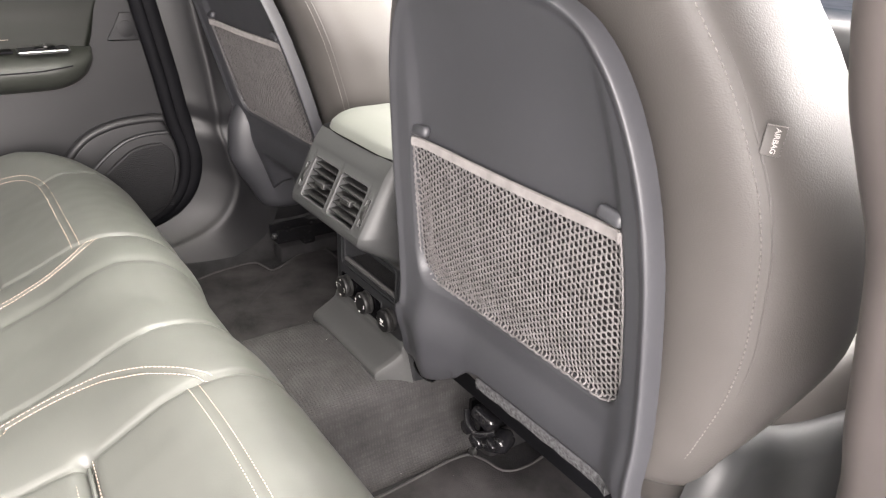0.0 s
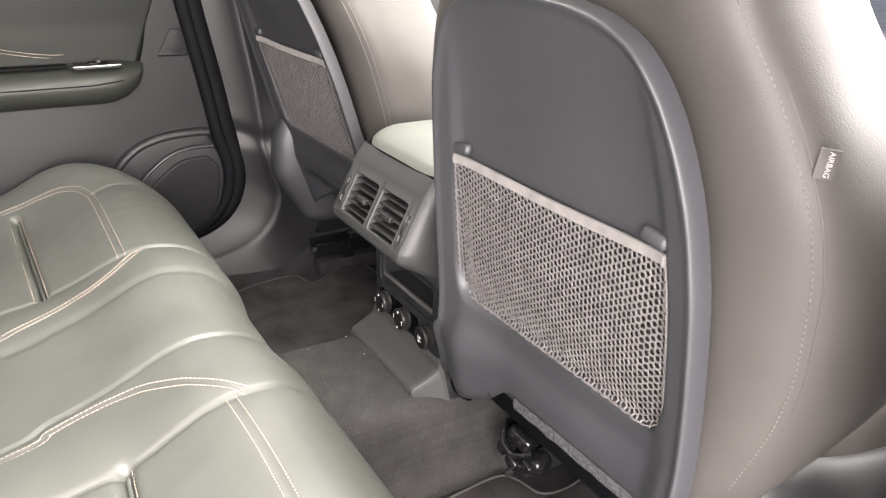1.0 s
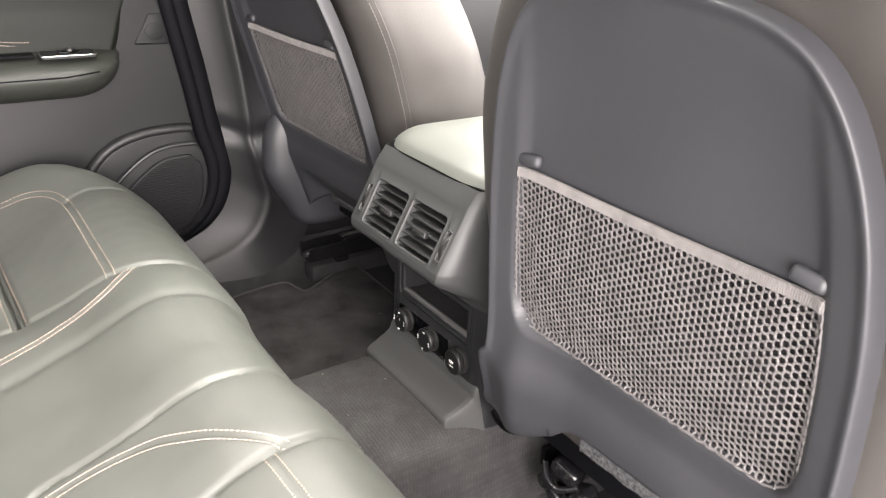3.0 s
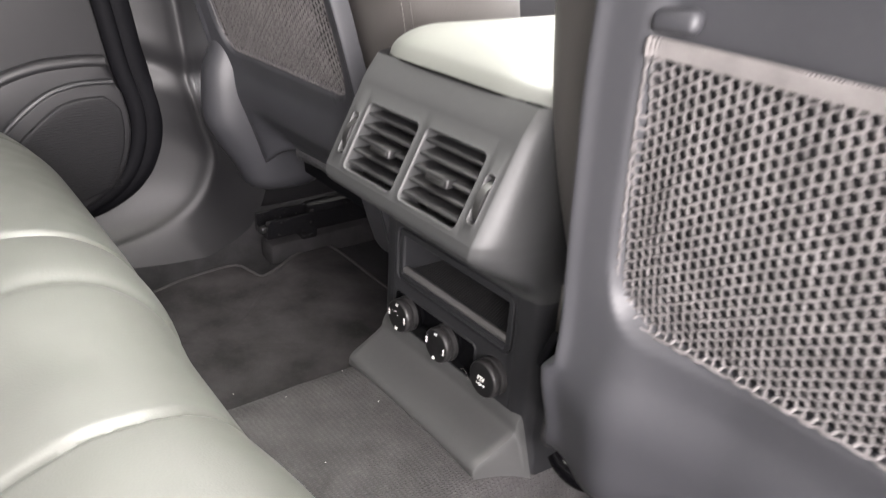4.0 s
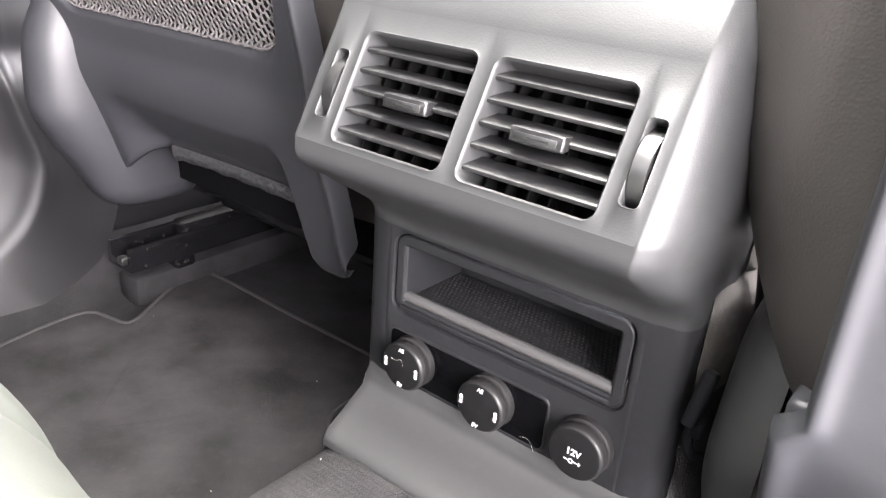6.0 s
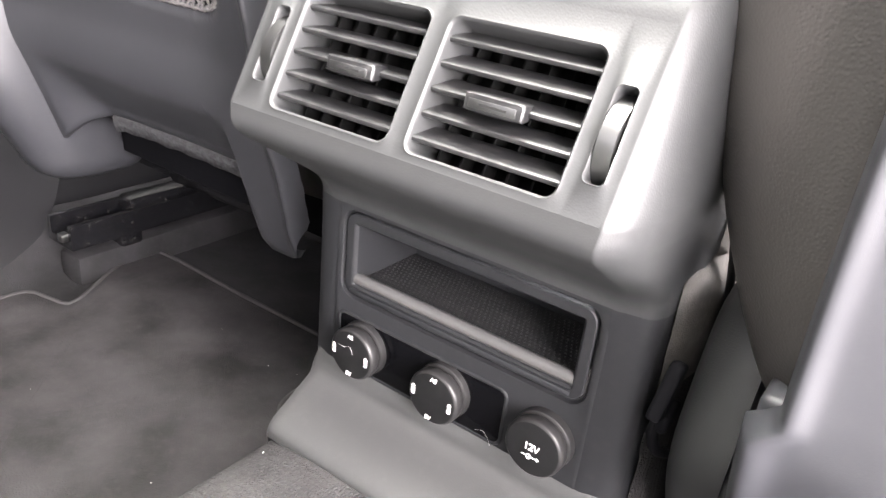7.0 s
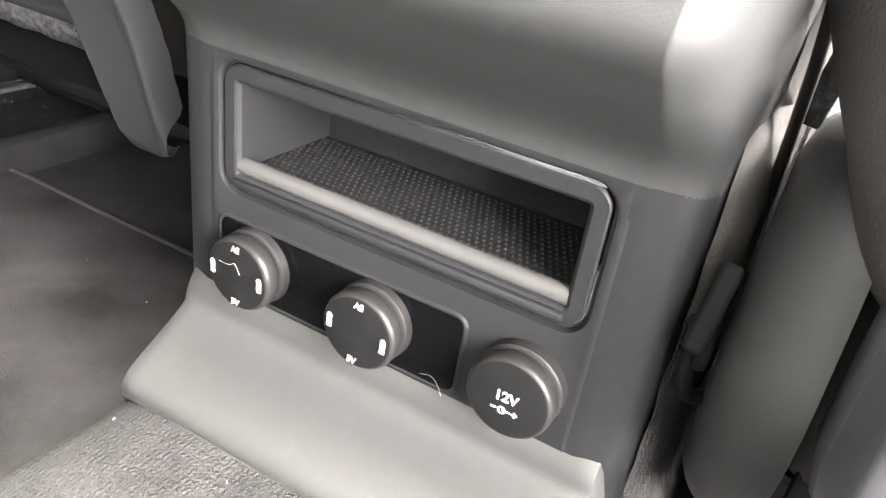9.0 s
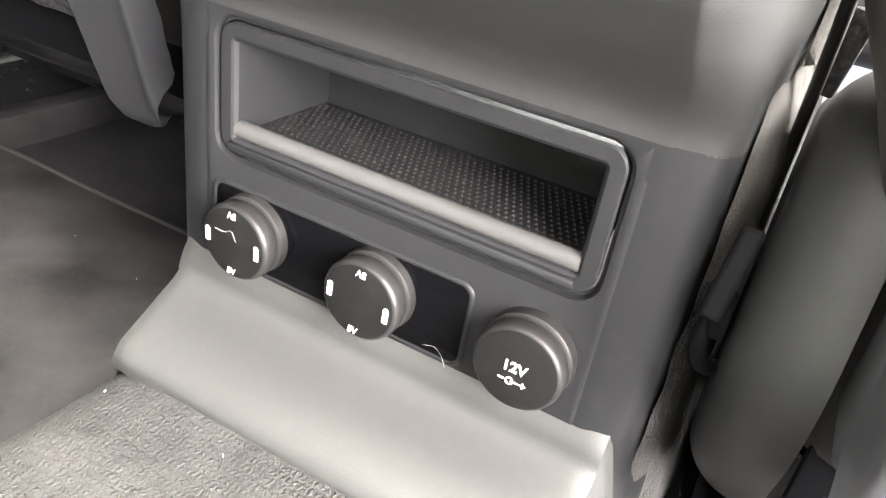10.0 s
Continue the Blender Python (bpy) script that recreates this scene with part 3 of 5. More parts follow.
Geo().tube([(-0.649, y, z) for y, z in ring], 0.0040, 8).make("speaker_trim", PANEL, door)
Geo().tube([(-0.664, y, z - 0.007) for y, z in arch[8:]], 0.0085, 10).make("pod_edge", TRIM, door, angle=80)
g = Geo()
for i in range(34):
    z = 0.312 + i * 0.0038
    f = lerp_table([(0.29, -0.24), (0.348, -0.245), (0.392, -0.212), (0.428, -0.166), (0.443, -0.12)], z)
    g.box((0.0012, max(0.01, -0.100 - f), 0.0016), place(-0.6445, (f - 0.100) / 2, z))
g.make("grille_ribs", SPEAKER, sg)


# ---- rear bench ----
CUSHION_TOP = [(0.0, 0.358), (0.004, 0.375), (0.010, 0.391), (0.02, 0.409), (0.030, 0.422), (0.042, 0.433), (0.058, 0.444), (0.082, 0.453), (0.112, 0.457), (0.142, 0.451), (0.172, 0.437), (0.202, 0.421),
               (0.242, 0.406), (0.302, 0.393), (0.352, 0.386), (0.452, 0.379), (0.602, 0.376)]


def bench_front(x):
    a = abs(x)
    return -0.195 - 0.012 * math.exp(-(x / 0.11) ** 4) - 0.10 * max(0, (a - 0.46) / 0.22) ** 2.2


SEAM_IN_R = [(0.195, -0.17), (0.199, -0.24), (0.206, -0.29), (0.212, -0.34), (0.214, -0.42), (0.210, -0.55), (0.205, -0.80)]
SEAM_IN_L = [(-0.200, -0.17), (-0.201, -0.25), (-0.203, -0.32), (-0.212, -0.40), (-0.214, -0.45), (-0.205, -0.55), (-0.200, -0.80)]
SEAM_MID_R = [(0.066, -0.17), (0.069, -0.24), (0.080, -0.28), (0.088, -0.34), (0.086, -0.42), (0.090, -0.47), (0.108, -0.525), (0.115, -0.80)]
SEAM_MID_L = [(-0.108, -0.17), (-0.110, -0.25), (-0.108, -0.30), (-0.100, -0.36), (-0.102, -0.43), (-0.090, -0.52), (-0.088, -0.80)]
CURVE_R = [(0.206, -0.292), (0.186, -0.313), (0.150, -0.350), (0.119, -0.387), (0.106, -0.43), (0.110, -0.47), (0.124, -0.51), (0.132, -0.80)]
CURVE_L = [(-0.203, -0.318), (-0.180, -0.340), (-0.164, -0.365), (-0.152, -0.41), (-0.137, -0.48), (-0.120, -0.545), (-0.112, -0.80)]
CROSS_R = [(0.214, -0.312), (0.31, -0.309), (0.42, -0.312), (0.485, -0.322)]
CROSS_L = [(-0.205, -0.343), (-0.31, -0.343), (-0.42, -0.343), (-0.487, -0.345)]
OUT_R = [(0.49, -0.31), (0.535, -0.34), (0.563, -0.39), (0.566, -0.46), (0.56, -0.56), (0.55, -0.80)]
OUT_L = [(-0.487, -0.345), (-0.53, -0.362), (-0.560, -0.40), (-0.568, -0.46), (-0.56, -0.56), (-0.55, -0.80)]
EDGE_R = [(0.49, -0.31), (0.500, -0.26), (0.505, -0.20), (0.505, -0.16)]
EDGE_L = [(-0.487, -0.345), (-0.500, -0.28), (-0.505, -0.21), (-0.505, -0.16)]
WELT_R = [(0.214, -0.418), (0.34, -0.425), (0.50, -0.435)]
WELT_L = [(-0.216, -0.450), (-0.36, -0.455), (-0.54, -0.462)]
SEAMS = [(SEAM_IN_R, 0.0045, 0.0038, 0.006), (SEAM_IN_L, 0.0045, 0.0038, 0.006), (SEAM_MID_R, 0.004, 0.003, 0.004), (SEAM_MID_L, 0.003, 0.010, 0.003),
         (CURVE_R, 0.0022, 0.0024, 0.001), (CURVE_L, 0.0022, 0.0024, 0.001), (CROSS_R, 0.0016, 0.0022, 0.001), (CROSS_L, 0.0016, 0.0022, 0.001),
         (OUT_R, 0.002, 0.0024, 0.003), (OUT_L, 0.002, 0.0024, 0.003), (EDGE_R, 0.003, 0.003, 0.003), (EDGE_L, 0.003, 0.003, 0.003),
         (WELT_R, 0.013, 0.0065, 0.008), (WELT_L, 0.013, 0.0065, 0.008)]


def seam_relief(px, py):
    """How far the cover is drawn in by the seams at plan points."""
    total = np.zeros(px.shape)
    for pts, depth, width, puff in SEAMS:
        p = spline(pts, 40)
        best = np.full(px.shape, 9.0)
        for a, b in zip(p[:-1], p[1:]):
            d = b - a
            t = np.clip(((px - a[0]) * d[0] + (py - a[1]) * d[1]) / (d @ d), 0, 1)
            best = np.minimum(best, np.hypot(px - a[0] - t * d[0], py - a[1] - t * d[1]))
        total += depth * np.exp(-(best / width) ** 2) + 0.4 * puff * np.exp(-best / 0.018)
    return total


def bench_base(x, d):
    a = np.abs(x)
    z = lerp_table(CUSHION_TOP, d)
    z = z + 0.012 * np.exp(-((a - 0.60) / 0.07) ** 2) * np.clip(d / 0.08, 0, 1)
    z = z + 0.010 * np.clip((d - 0.12) / 0.1, 0, 1) * np.exp(-((a - 0.15) / 0.06) ** 2) * 0.6
    drop = np.clip((a - 0.615) / 0.075, 0, 1)
    return z - 0.10 * (1 - np.sqrt(np.clip(1 - drop ** 2, 0, 1)))


def on_top(plan):
    """Plan points lifted onto the cushion."""
    q = np.array(plan, float)
    px, py = q[:, 0][None, :], q[:, 1][None, :]
    d = np.maximum(0.0, np.array([[bench_front(x) for x in q[:, 0]]]) - py)
    z = (bench_base(px, d) - seam_relief(px, py))[0]
    return [(x, y, h + 0.0006) for (x, y), h in zip(q, z)]


bench = thing("rear_bench", "black leather rear bench with tan double stitching", "car seat")
bx = np.linspace(-0.690, 0.690, 461)
bd = np.r_[np.linspace(0, 0.06, 30)[:-1], np.linspace(0.06, 0.38, 108)[:-1], np.linspace(0.38, 0.60, 24)]
PX, D = np.meshgrid(bx, bd)
YF = np.array([bench_front(x) for x in bx])[None, :]
PY = YF - D
PZ = bench_base(PX, D)
rel = seam_relief(PX, PY)
slope = np.gradient(PZ, axis=0) / np.maximum(np.gradient(D, axis=0), 1e-6)
nrm = np.sqrt(1 + slope ** 2)
wob = np.array([[0.0016 * noise.noise((x * 11, y * 11, 2.0)) + 0.0007 * noise.noise((x * 37, y * 37, 7.0)) for x, y in zip(r, q)] for r, q in zip(PX, PY)])
TY, TZ = PY - rel * slope / nrm, PZ - rel / nrm + wob * np.clip(D / 0.03, 0, 1)
front = []
for fz, fy in ((0.17, -0.026), (0.24, -0.016), (0.29, -0.007), (0.325, -0.001), (0.343, 0.0002)):
    edge_drop = np.clip((np.abs(bx) - 0.615) / 0.075, 0, 1)
    zz = fz - 0.10 * (1 - np.sqrt(np.clip(1 - edge_drop ** 2, 0, 1))) * (fz - 0.17) / 0.2
    front.append([(x, YF[0, i] + fy - 0.5 * rel[0, i], zz[i]) for i, x in enumerate(bx)])
rows = front + [list(zip(PX[k], TY[k], TZ[k])) for k in range(len(bd))] + [[(x, y, 0.17) for x, y in zip(bx, PY[-1])]]
Geo().rows(rows).make("seat_cushion", LEATHER, bench, angle=80)

def beside(points, off):
    p = spline(points, 120)
    t = np.gradient(p, axis=0)
    t /= np.linalg.norm(t, axis=1)[:, None]
    q = p + np.stack([-t[:, 1], t[:, 0]], 1) * off
    return on_top([p for p in q if p[1] > -0.66])


for pts, off, pitch in ((CURVE_R, 0.0048, 0.0050), (CURVE_L, 0.0048, 0.0050), (CROSS_R, 0.0050, 0.0042), (CROSS_L, 0.0050, 0.0042), (OUT_R, 0.005, 0.0062), (OUT_L, 0.005, 0.0062)):
    for s in (-1, 1):
        row = Geo().stitches(beside(pts, s * off), (0, 0, 1), pitch, pitch * 0.80, 0.00048)
        row.make("stitching", THREAD, bench, "pale tan decorative stitching")
for pts in (WELT_R, WELT_L):
    for s in (-1, 1):
        Geo().stitches(beside(pts, s * 0.0085), (0, 0, 1), 0.005, 0.0039, 0.00046).make("stitching", THREAD, bench, "pale tan decorative stitching")
    for s in (-1, 1):
        Geo().tube(beside(pts, s * 0.0045)[::3], 0.0022, 6).make("piping", LEATHER, bench)

rows = []
for z in np.linspace(0.33, 0.95, 20):
    yy = -0.765 - (z - 0.33) * 0.36
    rows.append([(x, yy - 0.02 * abs(x / 0.68) ** 6 + 0.012 * math.cos(x * 14), z) for x in np.linspace(-0.68, 0.68, 50)])
rows.append([(x, y - 0.13, 0.95) for x, y, z in rows[-1]])
rows.append([(x, -0.90, 0.33) for x in np.linspace(-0.68, 0.68, 50)])
Geo().rows(rows).make("backrest", LEATHER, bench, angle=60)

latch = thing("child_seat_anchor", "small grey metal anchor peeping out below the bench", "anchor")
Geo().tube(spline([(-0.115, -0.232, 0.345), (-0.108, -0.214, 0.338), (-0.085, -0.210, 0.328), (-0.068, -0.214, 0.322), (-0.062, -0.232, 0.320)], 24), 0.0045, 8).make("loop", METAL, latch, angle=80)
Geo().box((0.060, 0.02, 0.03), place(-0.088, -0.243, 0.332), 0.004).make("bracket", STEEL, latch)


# ---- front seats ----
HALF = [(0.30, 0.170), (0.36, 0.180), (0.42, 0.184), (0.52, 0.186), (0.62, 0.183), (0.69, 0.175), (0.73, 0.166), (0.77, 0.151), (0.795, 0.136), (0.812, 0.120), (0.822, 0.104), (0.829, 0.086), (0.834, 0.064), (0.837, 0.038), (0.838, 0.0)]
REAR_Y = [(0.30, -0.026), (0.36, -0.036), (0.45, -0.046), (0.55, -0.054), (0.67, -0.067), (0.75, -0.080), (0.84, -0.098), (1.02, -0.140)]
WIDE = [(0.412, 0.180), (0.425, 0.196), (0.446, 0.209), (0.472, 0.222), (0.515, 0.238), (0.56, 0.252), (0.61, 0.260), (0.67, 0.261), (0.71, 0.256), (0.75, 0.243), (0.79, 0.225), (0.84, 0.194), (0.90, 0.165), (1.02, 0.120)]
NET_TOP, NET_LOW = 0.668, 0.500


def net_half(z):
    """Half width of the net pocket at a height."""
    return lerp_table([(0.49, 0.1518), (0.54, 0.1518), (0.60, 0.150), (0.668, 0.144), (0.83, 0.115)], z)


RIM = np.array([(lerp_table(HALF, z), z) for z in np.r_[np.linspace(0.26, 0.76, 2400), 0.838 - 0.078 * np.linspace(1, 0, 1600) ** 2]])


def pocket_low(u):
    """Lower edge of the net pocket, with round corners."""
    a = max(0.0, abs(u) - 0.122)
    return NET_LOW + 0.030 - math.sqrt(max(0.0, 0.030 ** 2 - a ** 2))


def shell_y(u, z):
    """Rear surface of the hard seat shell."""
    y0 = lerp_table(REAR_Y, z)
    e = float(np.min(np.hypot(RIM[:, 0] - abs(u), RIM[:, 1] - z)))
    roll = 0.016 * max(0.0, 1 - e / 0.0045) ** 2.2
    crest = -0.0030 * math.exp(-((e - 0.0055) / 0.005) ** 2)
    hollow = 0.010 * (1 - math.exp(-(e / 0.040) ** 2))
    if z < 0.47:
        hollow *= max(0.0, (z - 0.40) / 0.07)
    pk = 0.0
    if z < 0.83:
        side = (net_half(max(z, 0.497)) + 0.006 - abs(u)) / 0.016
        low = (z - pocket_low(u) + 0.006) / 0.012
        top = (0.83 - z) / 0.33
        a, b = min(1, max(0, side)), min(1, max(0, low))
        pk = a * a * (3 - 2 * a) * b * b * (3 - 2 * b) * min(1, max(0, top))
    bulge = -0.006 * math.exp(-((z - 0.44) / 0.03) ** 2)
    return y0 + roll + crest + hollow + 0.012 * pk + bulge


def bottom_z(u, mid=0.411):
    """Lower edge of the shell: a deep ear inboard and outboard, a raised straight between."""
    if mid < 0.40:
        return float(lerp_table([(-0.195, 0.350), (-0.178, 0.327), (-0.158, 0.313), (-0.141, 0.313), (-0.127, 0.324), (-0.116, 0.343), (-0.108, 0.366), (-0.098, 0.372), (0.0, 0.374), (0.07, 0.372),
                                 (0.095, 0.364), (0.12, 0.345), (0.144, 0.333), (0.165, 0.330), (0.195, 0.336)], u))
    if u < 0.150:
        return float(lerp_table([(-0.20, 0.378), (-0.158, 0.370), (-0.144, 0.364), (-0.124, 0.369), (-0.089, 0.388), (-0.063, 0.412), (-0.045, 0.418), (0.0, 0.420), (0.16, 0.424)], u))
    f = min(1.0, (u - 0.150) / 0.012)
    return 0.424 - 0.060 * f


def front_seat(cx, s, dy, dz, rake, yaw, rails, label):
    """s: +1 where the outer side is towards +x; rails: where the slide rails lie across the seat."""
    mid = 0.411 if s > 0 else 0.374
    seat = thing("front_seat", label, "car seat", "front seats")

    def P(u, y, z):
        return (cx + s * u, y + dy - rake * (z - 0.66) + yaw * u, z + dz)

    # upholstered back: one loop a height
    rows = []
    zs = np.r_[np.linspace(0.4165, 0.475, 16), np.linspace(0.49, 0.97, 40), np.linspace(0.98, 1.02, 6)]
    for z in zs:
        w, y0 = lerp_table(WIDE, z), lerp_table(REAR_Y, z) + 0.010
        k = 1.0
        if z < 0.440:
            k = math.sqrt(max(0.0, 1 - ((0.440 - z) / 0.0240) ** 2))
        sink = min(1.0, max(0.25, (z - 0.44) / 0.13))
        if z > 0.98:
            k = math.sqrt(max(0.0, 1 - ((z - 0.98) / 0.042) ** 2))
        lo = min(1.0, max(0.0, (0.74 - z) / 0.12))
        w2, y1 = w * (0.95 + 0.05 * k), y0 + 0.01 * (1 - k)
        half = [(0.0, 0.030), (w2 * 0.40, 0.028), (w2 * 0.55, 0.022), (w2 * 0.74, 0.012), (w2 - 0.028, 0.019), (w2 - 0.010, 0.034), (w2 - 0.001 + 0.004 * lo * sink, 0.062),
                (w2 - 0.002 + 0.012 * lo * sink, 0.105), (w2 - 0.020 + 0.012 * lo * sink, 0.16), (w2 - 0.052, 0.182), (w2 - 0.10, 0.150), (w2 * 0.35, 0.112), (0.0, 0.105)]
        half = [(a, y1 + min(b, 0.034) + max(0.0, b - 0.034) * sink) for a, b in half]
        loop = half + [(-a, b) for a, b in half[-2:0:-1]]
        loop = resample(np.vstack([spline(loop, 300, closed=True), [loop[0]]]), 0.0034)
        loop = np.array([np.interp(np.linspace(0, len(loop) - 1, 181)[:-1], range(len(loop)), loop[:, c]) for c in (0, 1)]).T
        for _ in range(14):
            loop = (np.roll(loop, 1, 0) + 2 * loop + np.roll(loop, -1, 0)) / 4
        ctr = np.array([0, y1 + 0.03 + 0.05 * sink])
        rows.append([P(*(ctr + (p - ctr) * (0.90 + 0.10 * k)), z) for p in loop])
    Geo().rows(rows, close_u=True, cap=True).make("backrest", LEATHER_SIDE, seat, "smooth dark leather backrest with side bolsters", angle=70)

    # seam piping and threads down both bolsters
    for side in ((1,) if s > 0 else (1, -1)):
        line = []
        for z in np.linspace(0.475, 0.90, 90):
            w, y0 = lerp_table(WIDE, z), lerp_table(REAR_Y, z) + 0.014
            line.append(np.array(P(side * (w - 0.0200), y0 + 0.0240, z)))
        off = np.array((s * side * 0.004, 0.005, 0))
        Geo().tube([tuple(p + off * 0.8) for p in line], 0.0011, 6).make("piping", LEATHER_SIDE, seat)
        up = (s * side * 0.7, -0.7, 0)
        Geo().stitches([p - off * 0.35 + np.array(up) * 0.0006 for p in line], up, 0.0050, 0.0036, 0.00055).make("stitching", THREAD_GREY, seat, "pale grey stitching along the seam")

    # hard shell
    def tuck(u, z):
        """The far shell's lower middle is drawn forward between its two ears."""
        if s > 0:
            low = min(1.0, max(0.0, (0.560 - z) / 0.130))
            ridge = -0.0110 * math.exp(-((u + 0.136) / 0.024) ** 2)
            mid_in = min(1.0, max(0.0, (u + 0.112) / 0.05)) * min(1.0, max(0.0, (0.165 - u) / 0.03))
            return low * low * (3 - 2 * low) * (ridge + 0.008 * mid_in * mid_in * (3 - 2 * mid_in))
        if z > 0.425:
            return 0.0
        k = min(1.0, max(0.0, (u + 0.132) / 0.020)) * min(1.0, max(0.0, (0.128 - u) / 0.045))
        k = k * k * (3 - 2 * k)
        return 0.030 * k * min(1.0, (0.425 - z) / 0.045)

    nu, nv = 160, 180
    rows = []
    for j in range(nv + 1):
        f = j / nv
        row = []
        for i in range(nu + 1):
            q = -1 + 2 * i / nu
            q = math.copysign(1 - (1 - abs(q)) ** 1.7, q)
            zt = 0.8375
            z = 0.30 + (zt - 0.30) * (1 - (1 - f) ** 1.8) if f > 0 else 0.30
            u = q * lerp_table(HALF, z)
            zb = bottom_z(u, mid)
            z2 = zb + (zt - zb) * (z - 0.30) / (zt - 0.30)
            u2 = q * lerp_table(HALF, z2)
            curl = 0.004 * max(0.0, 1 - (z2 - zb) / 0.022) ** 2 if u2 < -0.09 and s > 0 else 0.0
            wider = 0.011 * min(1.0, max(0.0, (0.4535 - z2) / 0.007)) * max(0.0, -q) ** 6 if s > 0 else 0.0
            row.append((u2 - wider, shell_y(u2 * (1 - 0.034 * max(0.0, 1 - (z2 - zb) / 0.022)), z2) + curl + tuck(u2, z2), z2))
        rows.append(row)
    under = [[(u, y + k, z + h) for u, y, z in rows[0]] for k, h in ((0.010, 0.004), (0.004, -0.001))]
    full = under + rows
    Geo().rows([[P(*p) for p in r] for r in full]).make("seat_shell", SHELL, seat, "hard charcoal plastic seat back shell", angle=75)

    if s > 0:
        ear = Geo().box((0.030, 0.036, 0.066), Matrix.Translation(P(-0.1790, -0.0085, 0.4165)), 0.004, 3)
        ear.make("hinge_cover", SHELL, seat)
        Geo().tube(spline([P(-0.202, -0.012, 0.345), P(-0.194, -0.012, 0.340), P(-0.180, -0.011, 0.337), P(-0.170, -0.008, 0.337)], 16), lambda f: 0.0088 - 0.003 * abs(f - 0.5), 12).make("hinge_bar", GLOSS, seat, "glossy black hinge bar", angle=60)
        clip = Geo().box((0.007, 0.012, 0.030), Matrix.Translation(P(-0.2345, 0.004, 0.414)) @ pose(0, 0, 0, -24, 6, 0), 0.002, 2)
        clip.box((0.006, 0.020, 0.010), Matrix.Translation(P(-0.2330, 0.012, 0.396)), 0.002, 2)
        clip.tube(spline([P(-0.2350, 0.010, 0.400), P(-0.2360, 0.004, 0.390), P(-0.2330, 0.008, 0.378), P(-0.2270, 0.020, 0.372)], 14), 0.0028, 8)
        clip.make("cover_clip", RUBBER, seat, "black plastic clip on the side cover", angle=50)

    else:
        # rounded hinge cover that runs down the outboard edge
        rows = []
        for z in np.r_[np.linspace(0.312, 0.335, 8), np.linspace(0.345, 0.585, 24)]:
            k = math.sqrt(max(0.0, 1 - max(0.0, (0.336 - z) / 0.0245) ** 2))
            yr = lerp_table([(0.31, 0.064), (0.35, 0.046), (0.39, 0.022), (0.43, 0.006), (0.48, 0.008), (0.53, 0.026), (0.60, 0.075)], z)
            a, b = (0.031 + 0.006 * min(1.0, (0.60 - z) / 0.2)) * (1 - 0.5 * max(0.0, (z - 0.45) / 0.14) ** 2) * (0.55 + 0.45 * k), 0.060 * (0.7 + 0.3 * k)
            rows.append([(-0.543 + a * math.copysign(abs(math.cos(t)) ** 0.8, math.cos(t)), yr + 0.046 + b * math.copysign(abs(math.sin(t)) ** 0.8, math.sin(t)), z) for t in np.linspace(0, 2 * math.pi, 40, endpoint=False)])
        Geo().rows(rows, close_u=True, cap=True).make("hinge_cover", SHELL, seat, angle=70)

    # felt strip below the shell
    g = Geo()
    fr = []
    for u in np.linspace(-0.050 if s > 0 else -0.124, 0.150 if s > 0 else 0.086, 40):
        zb = bottom_z(u, mid)
        y = shell_y(u, zb) + tuck(u, zb + 0.002)
        fr.append([P(u, y + 0.003, zb + 0.004), P(u, y + 0.0005, zb - 0.006), P(u, y + 0.002, zb - 0.016 - 0.002 * noise.noise((u * 60, 0, 0))), P(u, y + 0.018, zb - 0.017), P(u, y + 0.030, zb - 0.006), P(u, y + 0.03, zb + 0.004)])
    g.rows(fr, close_u=True, cap=True)
    g.make("felt_strip", FELT, seat, "grey fibrous felt strip under the shell", angle=70)

    # net pocket
    pitch_u, pitch_z = 0.0104, 0.0066
    nodes = Geo()

    def net_p(u, z):
        f = (z - NET_LOW) / (NET_TOP - NET_LOW)
        e = max(0.0, min(1.0, (net_half(z) - abs(u)) / 0.03))
        y = shell_y(u * 0.98, z) - 0.0035 - 0.008 * e * math.sin(math.pi * min(1, max(0, f)) ** 0.7)
        return Vector(P(u, y, z))

    def inside(u, z):
        lowz = pocket_low(u) - 0.001
        return abs(u) < net_half(z) - 0.0005 and lowz < z < NET_TOP - 0.0085

    cols, rws = int(0.34 / pitch_u), int(0.19 / pitch_z)
    segs = []
    for i in range(-cols // 2 - 1, cols // 2 + 2):
        for j in range(rws + 2):
            for half in (0, 1):
                u = (i + 0.5 * half) * pitch_u
                z = NET_LOW - 0.006 + (j + 0.5 * half) * pitch_z
                a, b = pitch_u * 0.19, pitch_u * 0.31
                n0, n1 = (u - a, z), (u + a, z)
                segs.append((n0, n1))
                segs.append((n1, (u + b, z + pitch_z / 2)))
                segs.append((n0, (u - b, z + pitch_z / 2)))
    rng = random.Random(5)
    for a, b in segs:
        if inside(*a) and inside(*b):
            pa, pb = net_p(*a), net_p(*b)
            d = (pb - pa)
            L = d.length
            if L < 1e-6:
                continue
            d.normalize()
            up = Vector((0, -1, 0.15))
            sd = d.cross(up).normalized()
            up = sd.cross(d).normalized()
            r = 0.00098 + rng.uniform(-0.00015, 0.00015)
            bow = up * rng.uniform(0.0, 0.0010)
            ring = []
            for c, k in ((pa - d * 0.0004, 0.9), ((pa + pb) / 2 + bow, 1.1), (pb + d * 0.0004, 0.9)):
                ring.append([tuple(c + (sd * math.cos(t) + up * math.sin(t) * 0.75) * r * k) for t in (0, 1.2566, 2.5133, 3.7699, 5.0265)])
            nodes.rows(ring, close_u=True)
